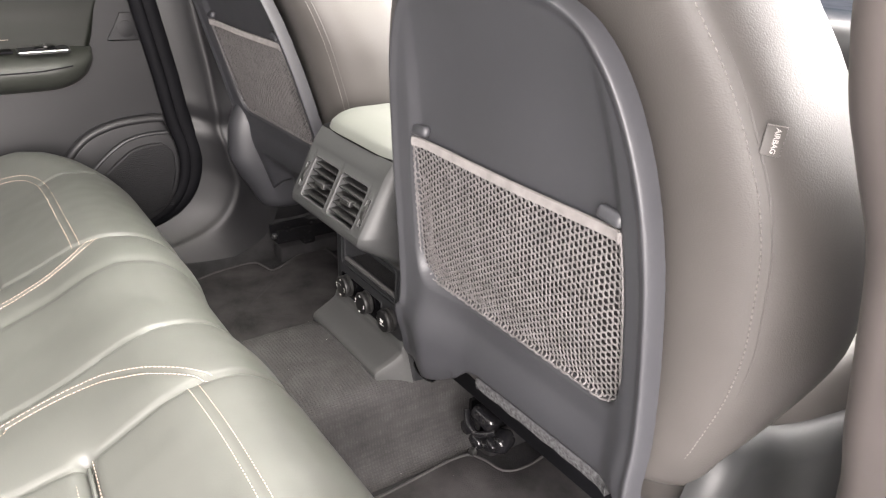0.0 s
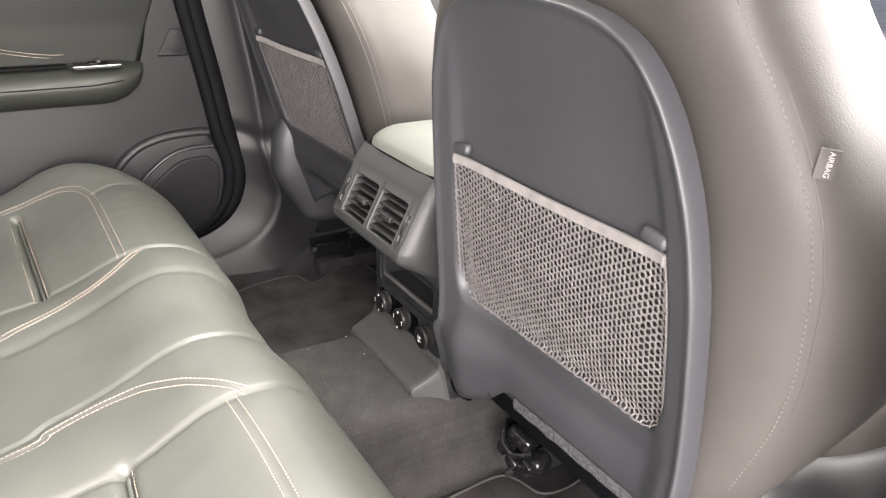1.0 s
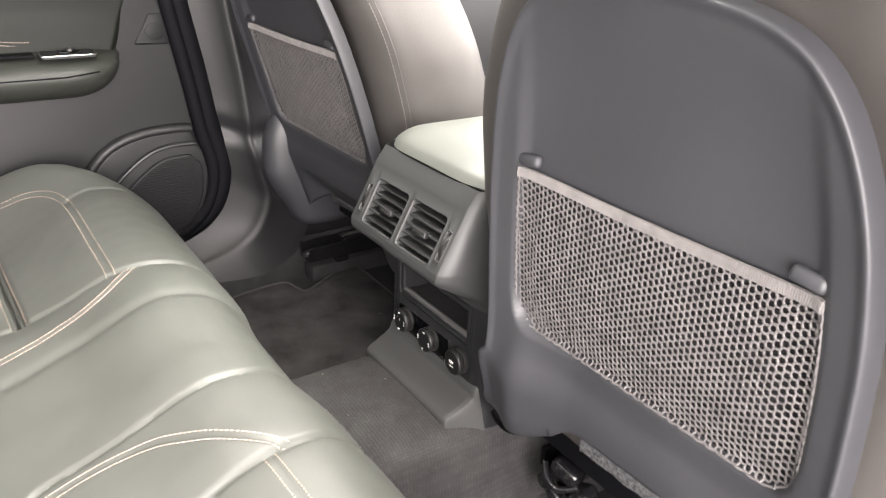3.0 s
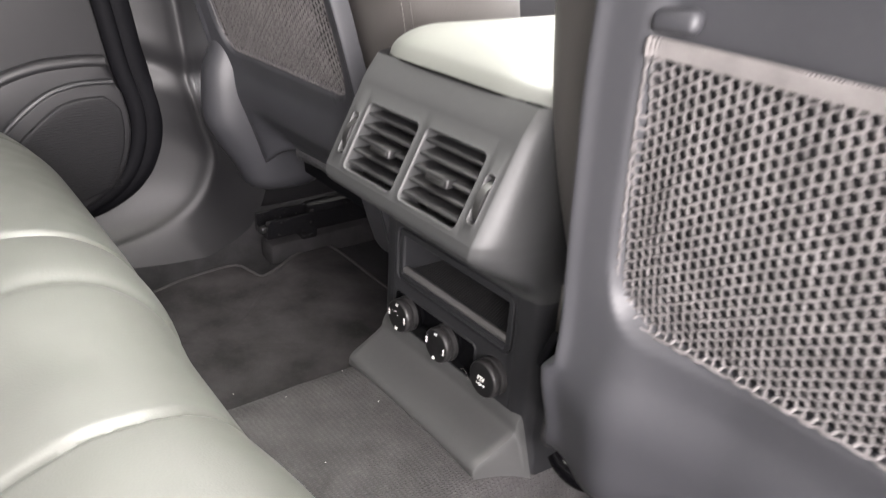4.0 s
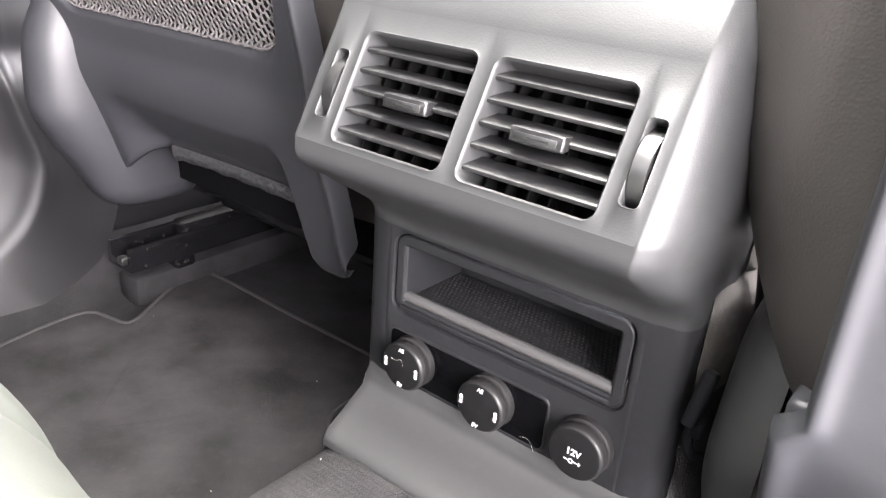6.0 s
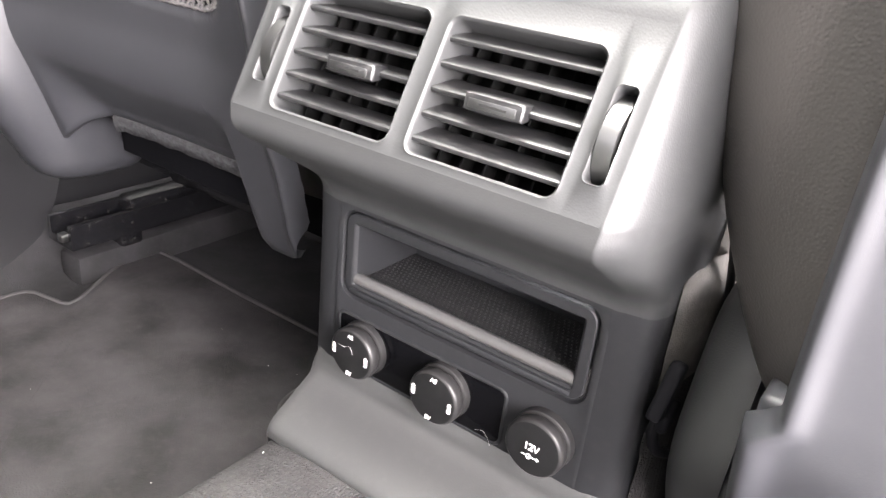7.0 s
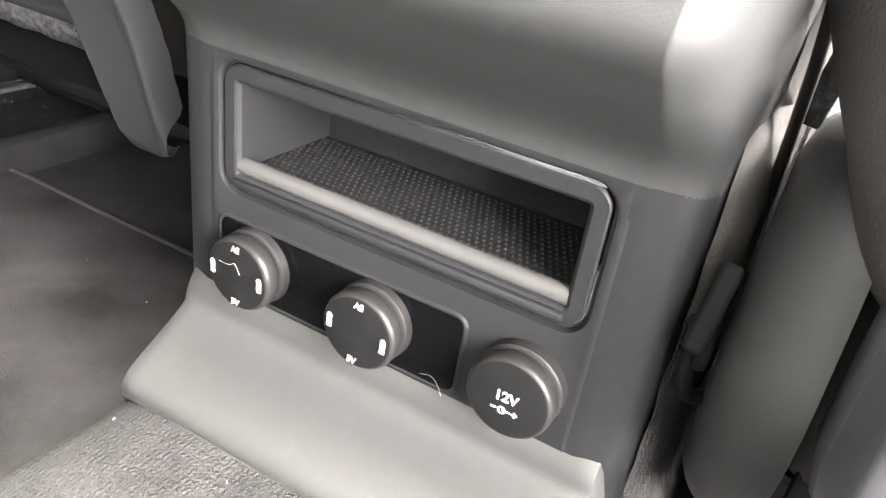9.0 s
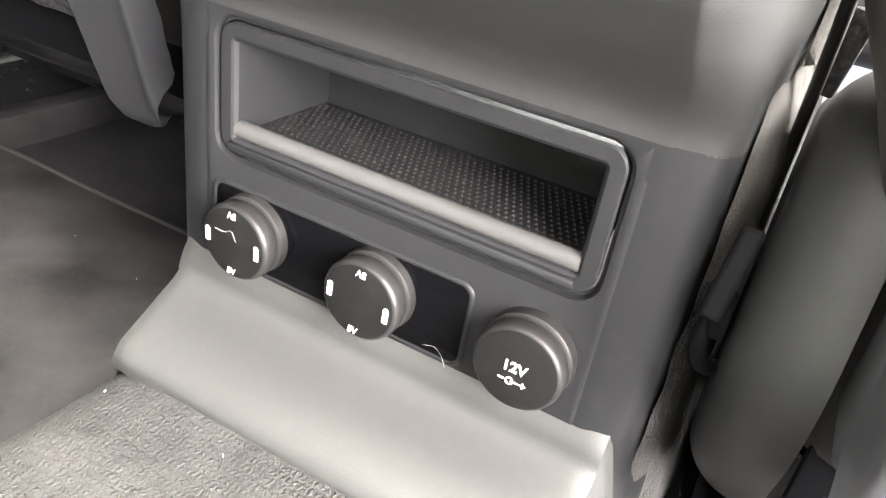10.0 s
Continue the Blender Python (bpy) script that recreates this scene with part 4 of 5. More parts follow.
    # knotted side edges
    nodes.make("net", NET, seat, "grey honeycomb elastic net pocket", angle=80)
    rim = []
    for z in np.linspace(NET_TOP - 0.004, 0.532, 60):
        rim.append((net_half(z), z))
    for u in np.linspace(0.1515, -0.1515, 90):
        rim.append((u, pocket_low(u)))
    for z in np.linspace(0.532, NET_TOP - 0.004, 60):
        rim.append((-net_half(z), z))
    pts = [net_p(*q) + Vector((0, 0.0008 * math.sin(k * 1.7), 0.0006 * math.cos(k * 2.3))) for k, q in enumerate(rim)]
    Geo().tube([tuple(p) for p in pts], 0.0011, 6).make("net_edge", NET, seat, angle=80)

    # sheet added behind the net; the pocket's shade is in its colour
    back = []
    for z in np.linspace(NET_LOW + 0.002, NET_TOP - 0.009, 30):
        hw = net_half(z) - 0.004
        back.append([P(q * hw, shell_y(q * hw, max(z, pocket_low(q * hw) + 0.002)) - 0.0015, max(z, pocket_low(q * hw) + 0.002)) for q in np.linspace(-1, 1, 50)])
    Geo().rows(back).make("pocket_shade_sheet", POCKET_SHADE, seat, "dark sheet added for the shade on the shell behind the net", angle=80)

    # elastic band along the top of the pocket, finely ribbed
    n = 300
    rowt = []
    hwb = net_half(NET_TOP) + 0.001
    for i in range(n + 1):
        u = -hwb + 2 * hwb * i / n
        sag = 0.0025 * (1 - (u / hwb) ** 2)
        rib = 0.0012 * (i % 2)
        base = net_p(u, NET_TOP - 0.006)
        yb = base.y - 0.002 - rib
        rowt.append([(base.x, yb + 0.002, base.z + 0.0052 - sag), (base.x, yb, base.z + 0.0045 - sag), (base.x, yb - 0.0006, base.z - sag), (base.x, yb, base.z - 0.0040 - sag), (base.x, yb + 0.002, base.z - 0.0048 - sag)])
    Geo().rows(rowt, close_u=True, cap=True).make("elastic_band", BAND, seat, "ribbed grey elastic band", angle=20)

    # plastic hooks that hold the band
    for side in (1, -1):
        u = side * 0.132
        c = Vector(P(u, shell_y(u, 0.676) - 0.004, 0.6755))
        Geo().box((0.026, 0.010, 0.012), Matrix.Translation(c) @ pose(0, 0, 0, -14, 6 * s * side, 0), 0.0045, 3).make("net_hook", SHELL, seat)

    # airbag tag on the outer seam
    z = 0.757
    w, y0 = lerp_table(WIDE, z), lerp_table(REAR_Y, z) + 0.014
    tagm = basis(P(w - 0.0135, y0 + 0.0280, z), (s * 0.72, 0.66, -0.10), (0, 0.14, 1.0)) @ place(0.0065, 0, 0) if s > 0 else basis(P(w - 0.0065, y0 + 0.041, z), (s * 0.10, -0.94, 0.12), (0, 0.14, 1.0))
    tag = Geo().slab(rounded_rect(0.0125, 0.0190, 0.001, 2), 0.0010, tagm @ place(0, 0, 0.002), 0.0004, 2).make("airbag_tag", LEATHER_SIDE, seat, "small grey sewn airbag tag")
    lettering("lettering", "AIRBAG", 0.0046, tagm @ pose(0.001, 0, 0.0032, 0, 0, -90), TAG_INK, tag)
    Geo().box((0.0125, 0.0007, 0.0012), tagm @ place(0, 0.0094, 0.003), 0.0004).make("thread", THREAD_GREY, tag)

    # cushion, added light block and inner side cover
    rows = []
    for y in np.r_[np.linspace(0.02, 0.06, 6), np.linspace(0.09, 0.50, 14), np.linspace(0.52, 0.56, 5)]:
        k = 1.0 if 0.06 < y < 0.52 else math.sqrt(max(0.02, 1 - (max(0.06 - y, y - 0.52) / 0.045) ** 2))
        w = 0.250
        half = [(0, 0.405), (0.12, 0.410), (0.185, 0.440), (0.222, 0.458), (0.244, 0.445), (0.252, 0.41), (0.250, 0.36), (0.235, 0.335), (0.12, 0.33), (0, 0.33)]
        loop = half + [(-a, b) for a, b in half[-2:0:-1]]
        rows.append([P(a * 0.80 * (0.8 + 0.2 * k), y, 0.37 + (b - 0.37) * k + 0.06 * (y - 0.02)) for a, b in spline(loop, 72, closed=True)])
    Geo().rows(rows, close_u=True, cap=True).make("seat_cushion", LEATHER_SIDE, seat, "dark leather seat cushion", angle=70)
    for side, name in ((-1, "inner_side_cover"), (1, "outer_side_cover")):
        o = spline([(0.012, 0.455), (-0.004, 0.415), (-0.009, 0.385), (0.001, 0.352), (0.030, 0.315), (0.10, 0.285), (0.40, 0.285), (0.44, 0.33), (0.42, 0.39), (0.25, 0.42), (0.14, 0.445), (0.075, 0.472), (0.038, 0.474)], 70, closed=True)
        su = s * side
        m = basis(P(side * 0.1985, 0, 0), (0, su, 0), (0, 0, 1))
        Geo().slab([(a * su, b) for a, b in o], 0.030, m, 0.026, 10).make(name, CONSOLE, seat, "smooth charcoal plastic side cover")
    g = Geo().box((0.40, 0.40, 0.05), Matrix.Translation(P(0, 0.26, 0.300)), 0.01)
    g.make("seat_pan", STEEL, seat)
    # unseen board added to stop light from the front getting under the seat
    Geo().box((0.40, 0.02, 0.17), Matrix.Translation(P(0, 0.52, 0.255)), 0.008).make("under_seat_light_block", TRIM, seat, "unseen dark board added to block light below the cushion")
    # black sheet added for the under-seat shade; hides the cushion's back
    Geo().box((0.36, 0.006, 0.10), Matrix.Translation(P(-0.01, 0.034, 0.362)), 0.002).make("under_seat_shade", RUBBER, seat, "added black sheet standing in for the shade under the backrest")
    # linkage under the seat
    mech = Geo()
    mech.tube([P(-0.20, 0.12, 0.245), P(0.20, 0.12, 0.245)], 0.011, 12)
    mech.box((0.026, 0.06, 0.030), Matrix.Translation(P(-0.160, 0.090, 0.245)) @ pose(0, 0, 0, 12, 8, 0), 0.008, 3)
    mech.box((0.040, 0.030, 0.022), Matrix.Translation(P(-0.145, 0.062, 0.262)) @ pose(0, 0, 0, -20, 18, 10), 0.008, 3)
    mech.lathe([(0.010, 0), (0.010, 0.010), (0.007, 0.012), (0.001, 0.012)], 16, basis(P(-0.165, 0.052, 0.240), (1, 0, 0), (0, 0, 1)))
    mech.tube(spline([P(-0.172, 0.050, 0.262), P(-0.158, 0.042, 0.250), P(-0.142, 0.046, 0.243), P(-0.125, 0.062, 0.250)], 14), 0.0050, 8)
    mech.box((0.044, 0.034, 0.026), Matrix.Translation(P(-0.128, 0.070, 0.232)) @ pose(0, 0, 0, 14, -22, 12), 0.010, 3)
    mech.box((0.024, 0.022, 0.018), Matrix.Translation(P(-0.152, 0.056, 0.222)) @ pose(0, 0, 0, -10, 30, 0), 0.007, 3)
    mech.box((0.018, 0.010, 0.014), Matrix.Translation(P(-0.120, 0.052, 0.238)) @ pose(0, 0, 0, 10, 25, 0), 0.003, 2)
    mech.make("seat_linkage", STEEL, seat, "glossy black steel linkage under the seat", angle=50)
    Geo().lathe([(0.0055, 0), (0.0055, 0.006), (0.003, 0.008), (0.001, 0.008)], 12, basis(P(-0.146, 0.046, 0.212), (1, 0, 0), (0, 0, 1))).make("bolt", METAL, seat)
    # slide rails
    for u in rails:
        m = place(cx + s * u, 0, dz)
        sec = [(-0.024, 0.241), (-0.024, 0.212), (0.024, 0.212), (0.024, 0.241), (0.018, 0.241), (0.018, 0.222), (-0.018, 0.222), (-0.018, 0.241)]
        rail = Geo().rows([[(a, y, b - dz) for a, b in sec] for y in (0.085, 0.20, 0.40, 0.585)], close_u=True, cap=True, m=m)
        ro = rail.make("slide_rail", STEEL, seat, "black steel slide rail", angle=30)
        Geo().box((0.026, 0.44, 0.030), m @ place(0, 0.385, 0.236 - dz), 0.005).make("slider", STEEL, ro)
        Geo().box((0.040, 0.03, 0.045), m @ place(0, 0.16, 0.190 - dz), 0.004).make("rail_foot", STEEL, ro)
        Geo().box((0.012, 0.010, 0.010), m @ place(0.012, 0.083, 0.226 - dz), 0.002).make("rail_stop", METAL, ro)
        Geo().box((0.045, 0.50, 0.045), m @ place(0, 0.34, 0.178 - dz), 0.01).make("rail_base", CARPET, ro)
    return seat


front_seat(0.352, 1, 0.0, 0.0, 0.0, 0.0, (-0.190, 0.261), "charcoal front seat seen from behind with net pocket and airbag tag")
front_seat(-0.370, -1, 0.035, 0.024, 0.196, -0.026, (-0.236, 0.215), "charcoal front seat seen from behind beside the far pillar")


# ---- centre console ----
con = thing("center_console", "charcoal centre console end with air vents, tray and power sockets", "console")
CX = 0.0025
SL = 0.52
LEAN_V = Vector((0, SL, 1)).normalized()
VENT0 = Vector((0.004, -0.068, 0.515))


def vent_plane(x, s, out=0.0):
    """A point of the slanted vent face: s metres up it, out metres proud."""
    n = Vector((0, -1, SL)).normalized()
    return VENT0 + Vector((x, 0, 0)) + LEAN_V * s + n * out


VM = basis(VENT0, (1, 0, 0), LEAN_V)

# housing: one section a height, the middle of the rear left open for the vent plates
S0, S1, XW = -0.0045, 0.070, 0.0955
PY0 = -0.0045
zlo, zhi = vent_plane(0, S0).z, vent_plane(0, S1).z


ZB = 0.4480


def housing_y(z):
    if z < zlo:
        e = vent_plane(0, S0).y
        d = PY0 - 0.0004 - e
        k = min(1.0, (zlo - z) / (zlo - ZB))
        return e + d * (1 - math.cos(math.pi * k ** 1.1)) / 2 - 0.0034 * math.sin(math.pi * min(1.0, k / 0.40)) ** 2
    if z <= zhi:
        return vent_plane(0, (z - zlo) / (zhi - zlo) * (S1 - S0) + S0).y
    f = (z - zhi) / (0.600 - zhi)
    return vent_plane(0, S1).y + 0.016 * f ** 1.2


def housing_x(z):
    return XW - 0.0098 * max(0.0, (zlo - z) / (zlo - ZB)) ** 1.2


def housing_row(z):
    y, xw = housing_y(z), housing_x(z)
    t = (z - ZB) / (0.60 - ZB)
    f = min(1.0, max(0.0, t * 3.2))
    w = 0.1065 + 0.0070 * f - 0.003 * max(0, t - 0.7)
    hard = [(xw, y), (xw + 0.0022, y + 0.0008), (xw + 0.0078, y + 0.0072), (xw + 0.0118, y + 0.0165), (xw + 0.0140, y + 0.030), (xw + 0.0162, y + 0.055)]
    soft = [(xw, y), (xw + 0.0048, y + 0.0004), (w - 0.0065, y + 0.0030), (w - 0.0015, y + 0.0090), (w, y + 0.018), (w + 0.002, y + 0.055)]
    pts = [(a[0] + (b[0] - a[0]) * f, a[1] + (b[1] - a[1]) * f) for a, b in zip(soft, hard)]
    right = [(a, b) for a, b in spline(pts, 26)] + [(w, 0.14), (w - 0.002, 0.30), (w - 0.004, 0.42)]
    return right


g = Geo()
zs_h = np.r_[np.linspace(ZB, zlo, 34)[:-1], np.linspace(zlo, zhi, 26), np.linspace(zhi, 0.600, 8)[1:]]
for s in (1, -1):
    g.rows([[(CX + s * x, y, z) for x, y in housing_row(z)] for z in zs_h], flip=s < 0)
n_mid = 24
for zz in (np.linspace(ZB, zlo, 34), np.linspace(zhi, 0.600, 9)):
    g.rows([[(CX + q * housing_x(z), housing_y(z), z) for q in np.linspace(-1, 1, n_mid)] for z in zz])
g.rows([[(CX + x, y, 0.600) for x, y in ((-0.112, 0.0), (0.112, 0.0))], [(CX + x, y, 0.600) for x, y in ((-0.112, 0.42), (0.112, 0.42))]])
top = [(CX + x, y, 0.600) for x, y in housing_row(0.600)]
housing = g.make("vent_housing", CONSOLE, con, "soft charcoal plastic vent housing", angle=55)


def plate(x0, x1, hx0, hx1, hs0, hs1, r, lip):
    """A piece of the vent face with a rounded opening; its edge turns inwards."""
    n = 8
    w, h = hx1 - hx0, hs1 - hs0
    cx, cs = (hx0 + hx1) / 2, (hs0 + hs1) / 2
    hole = rounded_rect(w, h, r, n)
    outer = []
    for k in range(4 * (n + 1)):
        q, i = divmod(k, n + 1)
        corner = [(x1, S1), (x0, S1), (x0, S0), (x1, S0)][q]
        hx, hs = hole[k][0] + cx, hole[k][1] + cs
        f = abs(i - n / 2) / (n / 2)
        if f < 0.001:
            outer.append(corner)
        elif (i < n / 2) == (q % 2 == 0):
            outer.append((corner[0], corner[1] + (hs - corner[1]) * f))
        else:
            outer.append((corner[0] + (hx - corner[0]) * f, corner[1]))
    loops = [[tuple(vent_plane(x, s_)) for x, s_ in outer]]
    for grow, out in ((lip, 0.0), (lip * 0.55, 0.0006), (lip * 0.2, 0.0001), (0.0, -0.0016), (-0.0004, -0.012), (-0.0006, -0.030)):
        o = rounded_rect(w + 2 * grow, h + 2 * grow, r + grow, n)
        loops.append([tuple(vent_plane(x + cx, s_ + cs, out)) for x, s_ in o])
    return loops


face = Geo()
OPEN = ((-0.0735, -0.0055), (0.0055, 0.0735))
SLOT = ((-0.0895, -0.0820), (0.0820, 0.0895))
face.loops(plate(-0.0785, 0.0, *OPEN[0], 0.0, 0.0565, 0.0045, 0.0022))
face.loops(plate(0.0, 0.0785, *OPEN[1], 0.0, 0.0565, 0.0045, 0.0022))
face.loops(plate(-XW - 0.0015, -0.0785, *SLOT[0], 0.0095, 0.0450, 0.0020, 0.0012))
face.loops(plate(0.0785, XW - 0.0015, *SLOT[1], 0.0095, 0.0450, 0.0020, 0.0012))
face.make("vent_face", CONSOLE, con, angle=50)

for x0, x1 in OPEN:
    cx = (x0 + x1) / 2
    # black sheet and fins; the shade inside the vent is in their colour
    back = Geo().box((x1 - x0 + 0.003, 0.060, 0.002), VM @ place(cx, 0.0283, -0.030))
    vent = back.make("duct_shade", RECESS_SHADE, con, "black sheet standing in for the shaded inside of the air vent")
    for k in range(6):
        Geo().box((0.0012, 0.058, 0.010), VM @ place(x0 + (k + 0.5) * (x1 - x0) / 6, 0.0283, -0.022), 0.0003, 1).make("vane", RECESS_SHADE, vent)
    for k in range(5):
        # a deep blade that rises inwards, with a thin polished front edge
        s_ = 0.0056 + k * 0.0107
        m = VM @ place(cx, s_, -0.0026) @ pose(0, 0, 0, 33 if x0 > 0 else 28, 0, 0)
        prof_b = [(-0.0008, 0.0002), (-0.0013, -0.0006), (-0.0013, -0.0016), (-0.0009, -0.0150), (0.0009, -0.0150), (0.0013, -0.0016), (0.0013, -0.0006), (0.0008, 0.0002), (0.0, 0.0004)]
        b = Geo().rows([[(x, a, c) for a, c in prof_b] for x in np.linspace(-(x1 - x0) / 2, (x1 - x0) / 2, 3)], close_u=True, cap=True, m=m)
        b.make("slat", SLAT, vent, angle=35)
    # wedge-shaped slider on the middle slat
    off = 0.0045 if x0 < 0 else -0.0010
    tm = VM @ place(cx + off, 0.0262, 0.0) @ pose(0, 0, 0, 16, 0, 0)
    tab = Geo()
    lo = [(-0.0128, -0.0036), (0.0, -0.0040), (0.0118, -0.0036), (0.0134, -0.0024), (0.0134, 0.0024), (0.0118, 0.0036), (0.0, 0.0036), (-0.0118, 0.0036), (-0.0134, 0.0024), (-0.0134, -0.0024)]
    lo = spline(lo, 42, closed=True)
    tab.loops([[(x * k, a * k2 + up, h) for x, a in lo] for h, k, k2, up in ((-0.012, 0.72, 0.5, 0.0020), (-0.004, 0.96, 0.85, 0.0006), (0.0008, 1.0, 1.0, 0.0), (0.0020, 0.98, 0.94, 0.0), (0.0026, 0.93, 0.80, 0.0))], m=tm, cap=True)
    tab_ob = tab.make("slider_tab", SLAT, con, "dark grey slider tab", angle=40)
    Geo().box((0.0215, 0.0036, 0.0006), tm @ place(-0.0004, -0.0006, 0.0028), 0.0002).make("tab_badge", METAL, tab_ob, "thin satin metal strip with worn lettering bar")
    Geo().box((0.0125, 0.0010, 0.0003), tm @ place(0.0004, -0.0006, 0.0032)).make("lettering_bar", CAP_RIM, tab_ob)

# knurled thumb wheels in the slots
for x0, x1 in SLOT:
    cx = (x0 + x1) / 2
    n = 96
    R = 0.0185
    m = VM @ place(cx, 0.0272, -0.0158) @ pose(0, 0, 0, 0, 90, 0)
    rows = [[((R + (0.00025 if k % 2 else 0.0) * mid) * math.cos(2 * math.pi * k / n), (R + (0.00025 if k % 2 else 0.0) * mid) * math.sin(2 * math.pi * k / n), h) for k in range(n)]
            for h, mid in ((-0.0034, 0), (-0.0028, 0), (-0.0020, 0.5), (0.0020, 0.5), (0.0028, 0), (0.0034, 0))]
    wh = Geo().rows(rows, close_u=True, cap=True, m=m).make("thumb_wheel", METAL, con, "knurled satin metal thumb wheel", angle=25)
    Geo().box((0.007, 0.036, 0.002), VM @ place(cx, 0.0272, -0.029)).make("slot_back", RECESS_SHADE, wh)

# armrest lid on top
rows = []
for y in np.r_[np.linspace(-0.022, 0.03, 14), np.linspace(0.05, 0.42, 20)]:
    f = min(1.0, (y + 0.022) / 0.055)
    zt = 0.602 + 0.024 * math.sqrt(max(0.0, 1 - (1 - f) ** 2))
    w = 0.112
    half = [(0.0, zt), (0.06, zt - 0.0006), (w - 0.020, zt - 0.002), (w - 0.007, zt - 0.006 * f - 0.001), (w, zt - 0.015 * f - 0.001), (w + 0.001, 0.600)]
    h2 = spline(half, 24)
    bow = 0.028 * max(0.0, 1 - (y + 0.022) / 0.10)
    h2 = [(a, y + bow * (a / 0.113) ** 5, z - 0.010 * (a / 0.113) ** 6) for a, z in h2]
    rows.append([(CX - a, b, z) for a, b, z in h2[::-1]] + [(CX + a, b, z) for a, b, z in h2[1:]])
Geo().rows(rows).make("armrest_lid", LEATHER, con, "grey leather covered armrest lid", angle=60)
# near-black tube stands in for the shade in the gap under the lid
Geo().tube([(CX + x, -0.0200 + 0.028 * (abs(x) / 0.113) ** 5, 0.6005 - 0.010 * (abs(x) / 0.113) ** 6) for x in np.linspace(-0.112, 0.112, 60)], 0.0020, 8).make("lid_gap_shade", RECESS_SHADE, con)

# lower body: sides run forward under the lid
g = Geo()
rows = []
for z in np.linspace(0.250, 0.4485, 24):
    fl = 0.006 * min(1.0, max(0, (0.335 - z) / 0.035)) ** 2
    w = 0.1065 + fl
    y = PY0 - 0.0004 + 0.0005 * min(1.0, (0.4485 - z) / 0.02)
    pts = [(0.0840, y + 0.0001), (0.0905, y + 0.0003), (w - 0.0065, y + 0.0030), (w - 0.0015, y + 0.0090), (w, y + 0.018), (w + 0.002, y + 0.055)]
    q = [tuple(p) for p in spline(pts, 22)] + [(w + 0.004, 0.20), (w + 0.006, 0.42)]
    rows.append([(CX - a, y, z) for a, y in q[::-1]] + [(CX + a, y, z) for a, y in q])
g.rows([r[:24] for r in rows])
g.rows([r[24:] for r in rows])
g.make("console_side", CONSOLE_SHADED, con, angle=60)

# face panel with the tray opening; the panel's own plane


def panel_pt(x, z, out=0.0):
    return (CX + x, PY0 - out, z)


n = 8
TX, TZ0, TZ1 = 0.0790, 0.3912, 0.4435
tw, th, tc = 2 * TX, TZ1 - TZ0, (TZ0 + TZ1) / 2
loops = [[panel_pt(x, z + 0.3907, o) for x, z in rounded_rect(0.1704 + k, 0.1175, 0.004, n)] for k, o in ((0.0, -0.003), (0.0, -0.0002), (-0.0005, 0.0))]
for grow, out in ((0.0035, 0.0), (0.0022, -0.0004), (0.0014, -0.0030), (0.0004, -0.0030)):
    loops.append([panel_pt(x, z + tc, out) for x, z in rounded_rect(tw + 2 * grow, th + 2 * grow, 0.008 + grow, n)])
Geo().loops(loops).make("face_panel", CONSOLE_SHADED, con, "charcoal face panel, darker than the housing to carry shade", angle=40)

# tray insert: frame, floor, walls
loops = []
for grow, out in ((-0.0003, -0.0030), (-0.0003, -0.0014), (-0.0009, -0.0008), (-0.0030, -0.0008), (-0.0056, -0.0008), (-0.0066, -0.0014), (-0.0075, -0.0030), (-0.0080, -0.060)):
    loops.append([panel_pt(x, z + tc, out) for x, z in rounded_rect(tw + 2 * grow, th + 2 * grow, max(0.0012, 0.008 + grow), n)])
g = Geo().loops(loops)
g.rows([[panel_pt(x, z, -0.060) for x in (-TX, TX)] for z in (TZ0, TZ1)])
tray = g.make("storage_tray", CONSOLE_SHADED, con, "open black storage tray", angle=22)
# two stepped ledges and the round lip in front
Geo().tube([panel_pt(x, 0.4012, -0.0045) for x in np.linspace(-0.0722, 0.0722, 9)], 0.0036, 12).make("tray_lip", LIP, tray, "rounded grey front lip", angle=60)
Geo().box((0.1455, 0.0022, 0.0030), Matrix.Translation(panel_pt(0, 0.3955, 0.0008)), 0.0008).make("tray_step", PANEL, tray)
fl = Geo().box((0.144, 0.056, 0.002), Matrix.Translation(panel_pt(0, 0.3990, -0.031)))
pad = fl.make("tray_mat", TRAY_MAT, tray, "black rubber mat with raised dots")
dots = Geo()
for i in range(48):
    for j in range(15):
        x = -0.0705 + i * 0.0030 + (0.0015 if j % 2 else 0)
        y = PY0 + 0.007 + j * 0.0034
        r = 0.0008
        dots.add([(CX + x - r, y - r * 1.2, 0.4000), (CX + x + r, y - r * 1.2, 0.4000), (CX + x + r, y + r * 1.2, 0.4000), (CX + x - r, y + r * 1.2, 0.4000), (CX + x, y, 0.4007)], [(0, 1, 4), (1, 2, 4), (2, 3, 4), (3, 0, 4)])
dots.make("mat_dots", TRAY_MAT, pad)

# gloss plate that carries the two charging sockets
o = rounded_rect(0.1175, 0.0335, 0.004, 6)
rimo = Geo()
rimo.loops([[panel_pt(x - 0.0204, z + 0.3612, out) for x, z in rounded_rect(0.1175 + 2 * g2, 0.0335 + 2 * g2, 0.004 + g2, 6)] for g2, out in ((0.0022, -0.0002), (0.0019, 0.0007), (0.0012, 0.0011), (0.0004, 0.0010), (-0.0002, 0.0004))])
rimo.make("plate_surround", CONSOLE_SHADED, con, angle=60)
